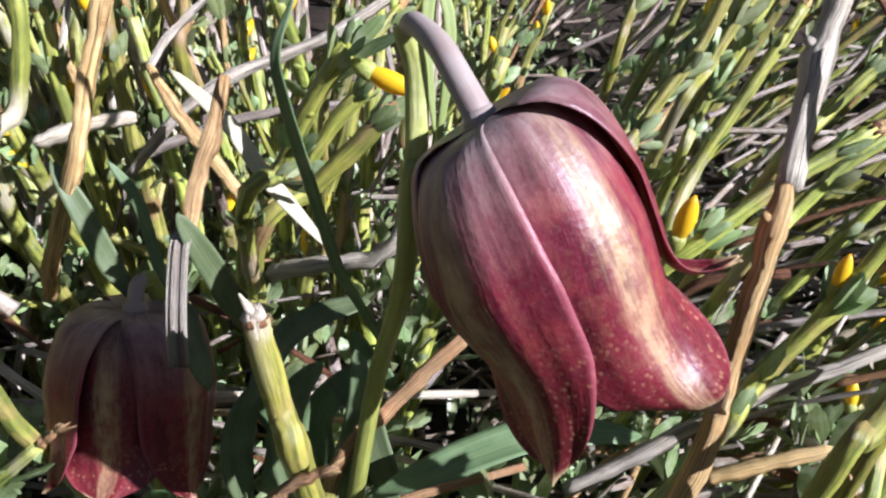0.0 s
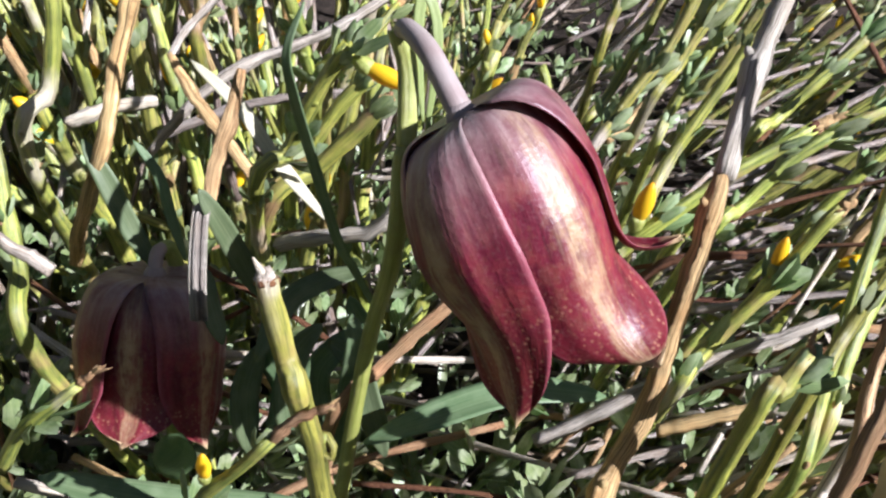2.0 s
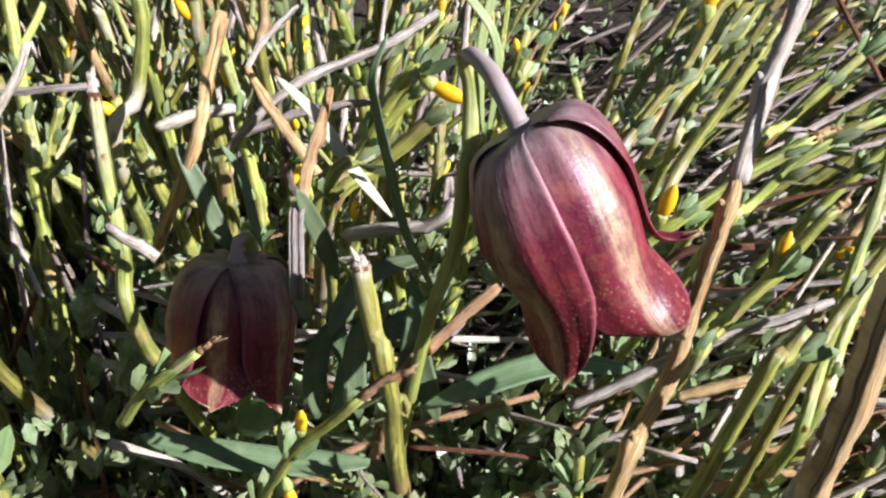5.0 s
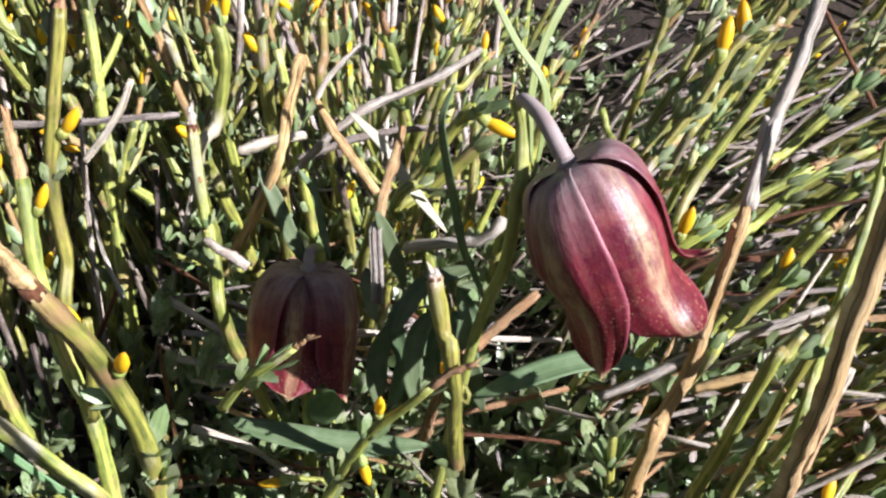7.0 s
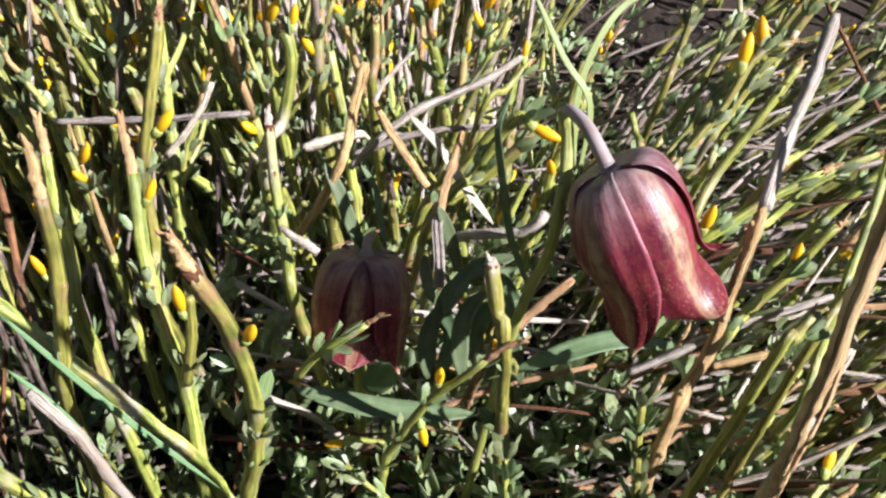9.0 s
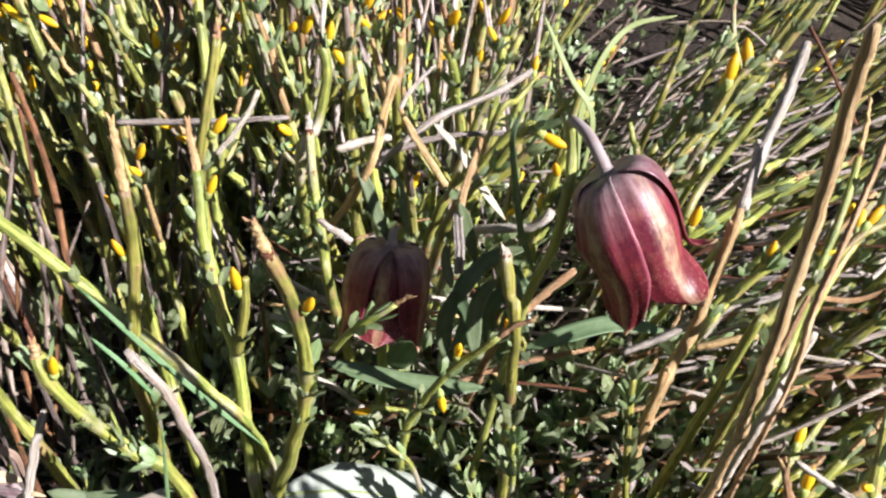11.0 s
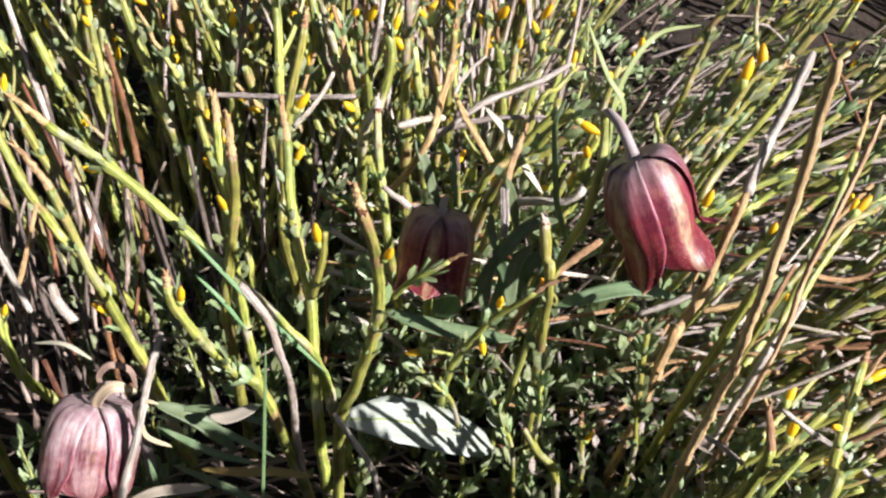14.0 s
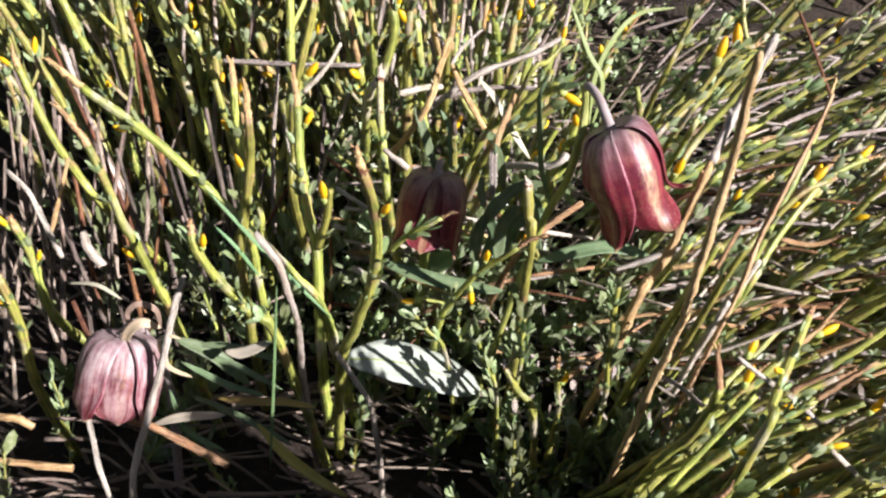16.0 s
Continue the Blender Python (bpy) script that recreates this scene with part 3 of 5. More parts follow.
def broom_shoot(pts, r0, r1, seed, dry=0.18, tufts=(), buds=(), label="", pale=False, group="broom shoots", name="broom_shoot"):
    """A ribbed yellow-green shoot with its dead tip, leaf tufts at fractions of its length, and (fraction, size, side, lift) buds."""
    rng = np.random.default_rng(seed)
    line = smooth(pts)
    plant = thing(name, pts[0], label or "ribbed yellow-green broom shoot with a dry tan tip", "broom shoot", group)
    live = 1 - dry
    ext = arc_lengths(line)[-1]
    # slight kinks from node to node
    kinks = np.concatenate([np.arange(0.3, max(0.4, ext - 0.2), rng.uniform(0.7, 1.0)), [ext]])
    line = cut_line(line, 0, 1, max(20, int(ext * 6)))
    along = arc_lengths(line)
    for k in range(3):
        line[:, k] += np.interp(along, kinks, rng.normal(size=len(kinks)) * 0.013)
    n = max(16, int(ext * live * 5))
    seg = cut_line(line, 0, live, n)
    r = np.linspace(r0, r0 + (r1 - r0) * live, n) * rng.uniform(0.97, 1.03, n)
    at_node = [min(k / ext, 1) for k in kinks[1:-1] if k / ext < live - 0.02]
    for fr in list(tufts) + [b[0] for b in buds] + at_node:
        r = r * (1 + 0.16 * np.exp(-(((np.linspace(0, live, n) - fr) * ext / 0.14) ** 2)))
    g = Geo()
    tube(g, seg, r, 12, 0.10, rng.uniform(-0.1, 0.1))
    stem = part("stem", g, GREEN_STEM, plant)
    if dry > 0:
        tipg, m = Geo(), live
        if seed % 4 == 1:
            m = live + min(0.010, dry * 0.2)
            ring = Geo()
            tube(ring, cut_line(line, live - 0.004, m, 4), [r[-1] * 1.02, r[-1] * 1.05, r[-1] * 1.0, r[-1] * 0.9], 12, 0.08)
            part("scar", ring, DRY_BROWN, plant, "dark brown ring where the shoot died back")
        k = 14
        seg = cut_line(line, m - 0.003, 1, k) + rng.normal(size=(k, 3)) * 0.010
        tr = np.linspace(r[-1] * 0.90, max(r1, 0.05) * 0.62, k) * rng.uniform(0.82, 1.18, k)
        tr[-1] *= 0.7
        tube(tipg, seg, tr, 9, 0.16)
        tip = part("dry_tip", tipg, DRY_PALE if pale else DRY_TAN, plant, "dead bleached tip" if pale else "dead tan tip")
        # torn fibres at the very end
        p, w = at_frac(line, 1.0)
        for _ in range(3):
            out = side_way(w, rng, 3.0)
            g = Geo()
            tube(g, p - w * 0.10 + out * np.linspace(0, 0.05 + 0.05 * rng.random(), 4)[:, None], np.array([0.5, 0.42, 0.3, 0.1]) * r1, 5)
            part("splinter", g, DRY_PALE if pale else DRY_TAN, tip)
    # swollen nodes with scale leaves up the stem
    for fr in at_node:
        if fr < 0.2 or rng.random() < 0.3:
            continue
        p, w = at_frac(line, fr)
        rr = r0 + (r1 - r0) * fr
        out = side_way(w, rng, 1.0)
        out /= np.linalg.norm(out)
        g = Geo()
        tube(g, p + out * np.linspace(0.4 * rr, 1.9 * rr, 5)[:, None], np.array([0.62, 0.6, 0.5, 0.4, 0.15]) * rr, 8)
        node = part("node", g, DRY_TAN if rng.random() < 0.3 else GREEN_STEM, plant)
        if rng.random() < 0.62:
            g = Geo()
            whorl(g, p + out * rr, w + out * 0.7, rng, int(rng.integers(3, 6)), rng.uniform(0.30, 0.55))
            part("scale_leaf", g, LEAFLET, node)
    for fr in tufts:
        p, w = at_frac(line, fr)
        g = Geo()
        whorl(g, p, w, rng, int(rng.integers(5, 9)), rng.uniform(0.40, 0.62))
        part("leaf_tuft", g, LEAFLET, plant, "small silvery-green leaflets")
    for fr, size, side, lift in buds:
        size = max(size, 0.46)
        p, w = at_frac(line, fr)
        across = np.cross(w, (0, 1, 0))
        across = across / (np.linalg.norm(across) + 1e-9) * (1 if side > 0 else -1)
        way = across * abs(side) * 0.6 + w * (max(lift, 1.0) if lift > 0 else lift) + np.array([0, -0.2, 0])
        if abs(side) > 1:
            way = across * (abs(side) - 1) + w * lift
        way /= np.linalg.norm(way)
        start = p + across * r0 * 0.7
        g = Geo()
        tube(g, start + way * np.linspace(0, size * 0.42, 6)[:, None], np.array([0.25, 0.55, 0.85, 1.0, 1.0, 0.9]) * size * 0.165, 10)
        cal = part("bud", g, FRIT_STEM, plant, "green calyx")
        g = Geo()
        bud_shape(g, start + way * size * 0.28, way, size * 0.95, size * 0.185)
        part("petals", g, YELLOW, cal, "bright yellow folded petals")
    return plant


def dead_twig(pts, r0, r1, seed, material=None, label="", knots=(), name="dead_twig", sides=9):
    """A bare dead twig, with knots at fractions of its length."""
    rng = np.random.default_rng(seed)
    line = smooth(pts, 8)
    ext = arc_lengths(line)[-1]
    n = max(18, int(ext * 7))
    seg = cut_line(line, 0, 1, n)
    kinks = np.linspace(0, ext, max(4, int(ext / 0.8)))
    along = arc_lengths(seg)
    for k in range(3):
        seg[:, k] += np.interp(along, kinks, rng.normal(size=len(kinks)) * min(0.016, 0.15 * r0))
    seg[1:-1] += rng.normal(size=(n - 2, 3)) * min(0.006, 0.06 * r0)
    r = np.linspace(r0, r1, n) * rng.uniform(0.92, 1.08, n)
    for k in list(knots) + [q / ext for q in kinks[1:-1]]:
        r *= 1 + (0.3 if k in knots else 0.12) * np.exp(-(((np.linspace(0, 1, n) - k) / (0.16 / ext)) ** 2))
    r[-1] *= 0.7
    line = seg
    g = Geo()
    tube(g, seg, r, sides, 0.12, rng.uniform(-0.25, 0.25))
    plant = thing(name, pts[0], label or "bare dead grey twig caught in the shrub", "dead twig", "dead twigs")
    part("stick", g, material or DRY_GREY, plant)
    for k in knots:
        p, w = at_frac(line, k)
        out = side_way(w, rng, 0.7)
        out /= np.linalg.norm(out)
        g = Geo()
        rk = np.interp(k, [0, 1], [r0, r1])
        tube(g, p + out * np.linspace(0.3 * rk, rk * 1.9, 5)[:, None], np.array([0.7, 0.6, 0.5, 0.5, 0.25]) * rk, 8, 0.08)
        part("knot", g, material or DRY_GREY, plant)
    return plant


def blade_leaf(pts, width, label, seed, material=None, up=(0, 0, 1), tip=0.55, fold=0.25, parent=None, base=0.5, name="leaf", thick=0.035):
    g = Geo()
    blade(g, smooth(pts, 7), width, thick, fold, up, tip, base)
    if parent is not None:
        return part(name, g, material or BLADE, parent, label)
    return solo(name, g, material or BLADE, pts[0], label, "leaf", "loose leaves")

# ---- the large fritillary ----
frit_a = thing('fritillary', (-2.3, 10.6, 0.2), 'tall fritillary with one nodding maroon bell and grey-green leaves', 'flower', 'fritillaries')
_g = Geo()
tube(_g, smooth([(-2.30, 10.60, 0.20), (-1.07, 9.40, 8.58), (-0.54, 8.50, 10.93), (-0.43, 8.35, 12.11), (-0.39, 8.40, 12.33), (-0.41, 8.60, 13.09), (-0.49, 8.60, 13.41), (-0.52, 8.60, 13.53)]), np.linspace(0.10, 0.125, 43), 12, 0.02)
part('stem', _g, FRIT_STEM, frit_a)
_g = Geo()
tube(_g, smooth([(-0.50, 8.70, 13.43), (-0.42, 8.40, 13.55), (-0.18, 7.95, 13.41), (0.02, 7.70, 13.13), (0.21, 7.55, 12.82)]), np.linspace(0.10, 0.135, 25), 12)
part('pedicel', _g, PEDICEL, frit_a, 'greyish purple arched flower stalk')
bell(frit_a, (0.20, 7.55, 12.84), (0.40, -0.05, -0.91), 2.75, 1.0, [(-39, 3, 1.12, 0.0, -0.18, 0.02), (40, 4, 1.09, 0.40, 0.14, 0.09), (98, 5, 0.86, 0.66, 0.0, 0.0), (160, 0, 0.9, 0.2, 0.0, 0.0), (215, 1, 0.9, 0.15, 0.0, 0.0), (-112, 0, 0.82, 0.08, 0.0, 0.0)], relief=0.45, skew=0.22, shift=0.06, pinch=0.30)
blade_leaf([(-0.20, 8.40, 12.30), (-0.11, 8.40, 13.65), (-0.63, 8.40, 14.43), (-1.28, 8.50, 15.56)], 0.055, 'narrow green bract', 1, parent=frit_a, material=FRIT_LEAF, up=(0.3, -1, 0.2))
blade_leaf([(-0.23, 8.60, 12.47), (-0.31, 8.70, 13.69), (-0.03, 8.90, 14.70), (0.49, 9.20, 15.35), (1.38, 9.40, 15.60)], 0.062, 'narrow arching bract with a pale tip', 2, parent=frit_a, material=FRIT_LEAF, up=(0.3, -1, 0.2))
blade_leaf([(-0.73, 9.60, 9.68), (-1.03, 9.20, 10.52), (-1.22, 8.90, 11.07), (-1.41, 8.50, 12.06), (-1.56, 8.20, 12.86), (-1.60, 8.10, 13.31), (-1.44, 8.20, 13.79)], 0.085, 'long narrow grey-green leaf', 3, parent=frit_a, up=(-0.5, -1, 0.3))
blade_leaf([(-2.38, 9.40, 9.14), (-2.03, 9.70, 9.81), (-1.59, 9.90, 10.09), (-1.04, 10.10, 10.22)], 0.2, 'broad folded leaf', 4, parent=frit_a, up=(-0.2, -0.6, 1))
blade_leaf([(-0.93, 9.20, 8.13), (-0.14, 9.30, 8.47), (1.05, 9.70, 8.73), (2.33, 10.20, 8.48)], 0.24, 'broad green lower leaf', 5, parent=frit_a, up=(0, -0.5, 1))
blade_leaf([(-1.39, 10.00, 7.42), (-1.25, 9.90, 8.30), (-1.13, 9.90, 9.08), (-1.21, 10.00, 9.63)], 0.18, 'dark upright leaf', 7, parent=frit_a, up=(0, -1, 0.3))
blade_leaf([(-1.58, 10.30, 7.38), (-1.76, 10.20, 8.43), (-1.46, 10.20, 8.99), (-0.83, 10.30, 9.35)], 0.2, 'shaded curved leaf', 8, parent=frit_a, up=(0.2, -0.7, 0.8))
blade_leaf([(-1.95, 9.60, 7.66), (-2.05, 9.70, 8.47), (-1.94, 9.80, 9.10), (-1.60, 9.90, 9.51)], 0.19, 'shaded blue-green leaf', 51, parent=frit_a, up=(0.2, -1, 0.3))
blade_leaf([(-0.72, 9.90, 7.51), (-0.96, 10.00, 8.25), (-1.16, 10.10, 8.82), (-1.56, 10.20, 9.14)], 0.2, 'shaded blue-green leaf', 52, parent=frit_a, up=(-0.2, -0.8, 0.6))
blade_leaf([(-0.76, 10.30, 8.97), (-1.06, 10.20, 9.39), (-1.27, 10.20, 9.80)], 0.16, 'sunlit edge-on leaf', 53, parent=frit_a, up=(-0.5, -0.8, 0.6))
blade_leaf([(-2.67, 9.90, 7.43), (-2.72, 10.00, 8.35), (-2.49, 10.10, 9.08)], 0.2, 'dark upright leaf in shade', 54, parent=frit_a, up=(0.3, -1, 0.2))
blade_leaf([(-2.48, 10.20, 7.28), (-2.18, 10.20, 8.26), (-2.42, 10.30, 8.89), (-2.24, 10.40, 9.54)], 0.2, 'dark upright leaf in shade', 55, parent=frit_a, up=(-0.3, -1, 0.2))

# ---- the fritillary in the shade ----
frit_b = thing('fritillary', (-4.2, 11.8, 0.2), 'short fritillary in the shade with a dark maroon bell', 'flower', 'fritillaries')
_g = Geo()
tube(_g, smooth([(-4.20, 11.80, 0.20), (-4.30, 11.40, 8.21), (-4.00, 11.20, 9.50), (-4.01, 11.00, 10.09), (-4.11, 10.80, 10.08)]), np.linspace(0.15, 0.10, 25), 12, 0.02)
part('stem', _g, FRIT_STEM, frit_b)
_g = Geo()
tube(_g, smooth([(-4.04, 10.95, 10.13), (-4.11, 10.75, 10.08), (-4.10, 10.60, 9.80)]), np.linspace(0.10, 0.11, 13), 12)
part('pedicel', _g, PEDICEL, frit_b, 'greyish flower stalk')
bell(frit_b, (-4.10, 10.60, 9.83), (-0.06, -0.10, -0.99), 2.35, 0.98, [(-2, 0, 1.0, 0.32, 0.0, 0.03), (62, 2, 1.02, 0.12, 0.0, 0.02), (122, 0, 0.95, 0.1, 0.0, 0.02), (180, 2, 0.9, 0.1, 0.0, 0.0), (238, 0, 0.95, 0.1, 0.0, 0.0), (-58, 2, 1.02, 0.12, 0.0, 0.02)], relief=1.7)
blade_leaf([(-4.17, 10.90, 9.77), (-4.48, 10.80, 10.42), (-4.72, 10.70, 11.11), (-5.02, 10.70, 11.71)], 0.15, 'straight sunlit grey-green leaf', 11, parent=frit_b, up=(0.5, -1, 0.3))
blade_leaf([(-3.75, 10.90, 9.94), (-3.88, 10.80, 10.58), (-4.00, 10.70, 11.27), (-4.27, 10.60, 11.75)], 0.08, 'narrow twisted leaf', 12, parent=frit_b, up=(0.6, -1, 0.3))
blade_leaf([(-3.97, 9.80, 7.16), (-3.56, 9.60, 7.60), (-3.41, 9.30, 8.06)], 0.30, 'bright green curled leaf under the bell', 13, parent=frit_b, material=GRASS, up=(0, -1, 0.4))
blade_leaf([(-1.66, 9.50, 6.91), (-2.87, 9.20, 7.00), (-4.07, 9.00, 7.21), (-5.28, 9.00, 7.47)], 0.27, 'low shiny leaf', 14, parent=frit_b, up=(0, -0.4, 1))

# ---- loose leaves in the tangle ----
blade_leaf([(-1.55, 10.20, 10.84), (-2.25, 10.20, 11.68), (-2.68, 10.20, 12.32), (-3.32, 10.30, 12.89)], 0.1, 'straight pale leaf bleached by the sun', 21, material=PALE_LEAF, up=(0.5, -1, 0.4))
blade_leaf([(-2.12, 8.60, 10.41), (-2.29, 8.30, 11.07), (-2.41, 8.00, 11.56), (-2.53, 7.90, 11.87)], 0.13, 'dark grey-green blade with a tan tip', 22, up=(0.6, -1, 0.2))
blade_leaf([(-2.57, 8.60, 9.75), (-2.75, 8.70, 10.29), (-2.78, 8.80, 10.63)], 0.12, 'short dark leaf in the shade', 23, up=(0.6, -1, 0.2))
broad = thing('leaf', (-5.84, 6.60, 5.54), 'broad waxy grey-green leaf lying in broken sunlight', 'leaf', 'loose leaves')
_rib = [(-5.84, 6.60, 5.54), (-4.54, 7.40, 5.22), (-3.27, 8.20, 4.58), (-1.88, 9.00, 3.74)]
blade_leaf(_rib, 0.66, '', 24, material=BROAD, up=(0.1, -0.62, 1), tip=0.52, fold=0.12, base=0.65, parent=broad, name='blade')
_g = Geo()
tube(_g, smooth(_rib, 7)[:-2] + np.array([0.0, -0.006, 0.012]), np.linspace(0.04, 0.012, 20), 6)
part('midrib', _g, FRIT_LEAF, broad, 'pale green midrib')
blade_leaf([(-6.09, 6.60, 6.73), (-7.74, 6.20, 8.45), (-9.48, 6.00, 10.24)], 0.055, 'bright green blade of grass', 25, material=GRASS, up=(0.4, -1, 0.4))
blade_leaf([(-6.64, 3.00, 4.43), (-6.60, 2.80, 7.04), (-6.58, 2.60, 9.70)], 0.035, 'thin green upright blade of grass', 26, material=GRASS, up=(0.4, -1, 0.1))
blade_leaf([(-7.85, 5.60, 8.20), (-8.38, 5.40, 8.99), (-8.93, 5.30, 9.55)], 0.045, 'bright green blade of grass', 27, material=GRASS, up=(0.4, -1, 0.4))
blade_leaf([(-12.63, 5.00, 7.44), (-11.78, 4.80, 7.65), (-11.03, 4.60, 7.49)], 0.06, 'pale dry arching blade of grass', 28, material=PALE_LEAF, up=(0, -0.3, 1))
blade_leaf([(-8.41, 4.20, 5.33), (-7.46, 4.20, 5.41), (-6.76, 4.30, 5.48), (-5.91, 4.40, 5.42)], 0.11, 'yellowed dying leaf lying low', 29, material=YELLOW_LEAF, up=(0, -0.6, 1))
blade_leaf([(-10.12, 4.20, 4.15), (-9.41, 4.30, 4.45), (-8.28, 4.50, 4.63)], 0.13, 'pale dry leaf lying low', 30, material=PALE_LEAF, up=(0, -0.6, 1))
blade_leaf([(-7.04, 3.10, 5.62), (-6.41, 3.20, 4.84), (-5.72, 3.40, 4.14), (-4.78, 3.60, 3.46)], 0.13, 'yellow dying blade lying low', 31, material=YELLOW_LEAF, up=(0.3, -0.8, 0.8))
blade_leaf([(-8.31, 4.40, 6.62), (-7.85, 4.40, 6.66), (-7.17, 4.50, 7.05)], 0.14, 'curled bleached leaf lying low', 32, material=PALE_LEAF, up=(0, -0.8, 0.8))
blade_leaf([(-7.92, 5.20, 5.21), (-8.78, 5.00, 6.03), (-9.70, 4.70, 6.54)], 0.2, 'dark broad leaf in the shade', 33, up=(0, -0.5, 1))

# ---- the fading fritillary ----
frit_c = thing('fritillary', (-10.2, 6.2, 0.2), 'low fading fritillary with a dusky pink bell and curled dry bracts', 'flower', 'fritillaries')
_g = Geo()
tube(_g, smooth([(-10.20, 6.20, 0.20), (-10.40, 6.00, 4.00), (-10.79, 5.30, 6.15), (-10.83, 4.90, 6.68), (-10.91, 4.50, 6.69)]), np.linspace(0.14, 0.11, 25), 12, 0.02)
part('stem', _g, PEDICEL, frit_c)
bell(frit_c, (-10.87, 4.40, 6.56), (-0.04, -0.30, -0.95), 2.30, 1.0, [(-34, 2, 0.98, -0.22, 0.0, 0.05), (30, 0, 0.95, -0.16, 0.0, 0.04), (86, 2, 1.0, -0.2, 0.0, 0.05), (152, 0, 0.9, -0.1, 0.0, 0.0), (212, 2, 0.95, -0.1, 0.0, 0.0), (-94, 0, 1.0, -0.2, 0.0, 0.05)], faded=True, relief=1.6)
blade_leaf([(-10.79, 4.10, 6.35), (-10.61, 4.00, 6.93), (-10.26, 4.00, 7.29), (-9.85, 4.20, 7.12)], 0.13, 'broad curled dry bract', 41, parent=frit_c, material=DRY_LEAF, up=(0, -1, 0.5))
blade_leaf([(-10.71, 4.40, 6.77), (-10.79, 4.40, 7.24), (-10.50, 4.40, 7.56), (-10.12, 4.50, 7.42), (-10.03, 4.60, 6.87)], 0.075, 'thin curled dry bract', 42, parent=frit_c, material=DRY_LEAF, up=(0, -1, 0.5))
blade_leaf([(-9.71, 4.00, 6.30), (-9.72, 3.80, 6.98), (-9.43, 3.70, 7.25), (-9.15, 3.70, 7.23)], 0.06, 'thin curled dry bract', 43, parent=frit_c, material=DRY_LEAF, up=(0, -1, 0.5))
blade_leaf([(-9.68, 5.00, 5.68), (-8.46, 5.00, 5.23), (-7.46, 5.20, 4.94)], 0.09, 'dark narrow leaf in shade', 60, parent=frit_c, up=(0, -0.8, 0.6))
blade_leaf([(-9.83, 5.00, 6.00), (-8.48, 5.00, 5.92), (-7.01, 5.20, 5.21)], 0.09, 'dark narrow leaf in shade', 61, parent=frit_c, up=(0, -0.8, 0.6))
blade_leaf([(-9.38, 5.00, 4.69), (-7.98, 5.00, 4.25), (-6.62, 5.20, 3.46)], 0.09, 'dark narrow leaf in shade', 62, parent=frit_c, up=(0, -0.8, 0.6))
blade_leaf([(-9.99, 5.00, 4.74), (-9.53, 5.00, 3.55), (-8.49, 5.20, 2.87)], 0.09, 'dark narrow leaf in shade', 63, parent=frit_c, up=(0, -0.8, 0.6))
blade_leaf([(-9.53, 5.00, 6.23), (-8.19, 5.00, 6.40), (-6.74, 5.20, 5.97)], 0.09, 'dark narrow leaf in shade', 64, parent=frit_c, up=(0, -0.8, 0.6))
blade_leaf([(-9.63, 3.90, 6.70), (-9.48, 3.80, 6.30), (-8.91, 3.80, 6.12)], 0.055, 'thin curled dry bract', 44, parent=frit_c, material=DRY_LEAF, up=(0, -1, 0.5))

# ---- broom shoots close to the camera ----
broom_shoot([(-0.84, 11.40, 0.22), (-1.22, 7.00, 9.52), (-1.38, 6.85, 10.38), (-1.53, 6.75, 11.12), (-1.56, 6.75, 11.36)], 0.125, 0.115, 101, dry=0.004, pale=True, label='snapped yellow-green broom shoot with a frayed pale end')
broom_shoot([(-5.71, 10.72, -0.02), (-6.49, 7.40, 6.32), (-7.30, 6.90, 7.66), (-8.61, 6.50, 9.18), (-10.07, 6.40, 10.45), (-11.51, 6.40, 11.49), (-12.56, 6.50, 12.02), (-13.66, 6.60, 12.68)], 0.16, 0.1, 102, dry=0.059, buds=[(0.844, 0.34, 1, 0.6)], tufts=[0.838])
broom_shoot([(-9.84, 9.42, -0.45), (-10.15, 5.60, 6.69), (-10.37, 5.10, 7.83), (-10.53, 4.40, 9.19), (-10.72, 4.10, 9.89), (-10.95, 3.90, 10.84), (-11.30, 3.70, 11.85), (-11.83, 3.60, 12.62)], 0.15, 0.08, 103, dry=0.07, buds=[(0.699, 0.3, 1, 0.5)])
broom_shoot([(-6.03, 8.54, -0.47), (-6.95, 4.20, 7.36), (-7.41, 3.80, 8.12), (-8.03, 3.20, 9.21), (-8.46, 2.80, 10.15), (-8.55, 2.70, 10.78)], 0.15, 0.09, 104, dry=0.019, buds=[(0.944, 0.28, -1, 0.4)], tufts=[0.743, 0.78, 0.859])
broom_shoot([(-6.04, 9.35, -0.47), (-5.71, 6.20, 5.55), (-5.25, 5.50, 7.35), (-4.83, 4.60, 9.24), (-4.70, 3.90, 10.46), (-4.75, 3.10, 11.72), (-4.88, 2.50, 12.54), (-5.02, 2.10, 13.22)], 0.145, 0.1, 105, dry=0.044, buds=[(0.853, 0.36, -1, 0.5)], tufts=[0.638, 0.695, 0.74])
broom_shoot([(-6.43, 9.95, -0.32), (-6.50, 7.80, 4.19), (-6.63, 7.40, 6.29), (-6.76, 7.10, 8.51), (-6.99, 7.00, 9.33), (-7.33, 7.00, 10.85), (-7.51, 7.20, 12.10), (-7.74, 7.40, 13.10)], 0.15, 0.1, 106, dry=0.062, buds=[(0.897, 0.38, -1, 0.3)], tufts=[0.767, 0.806])
broom_shoot([(-6.69, 7.00, 8.57), (-6.46, 6.60, 9.67), (-6.40, 6.40, 10.53)], 0.1, 0.07, 107, dry=0.0, buds=[(0.75, 0.62, 1, 2.5)], tufts=[0.2], label='short budding side shoot of the broom')
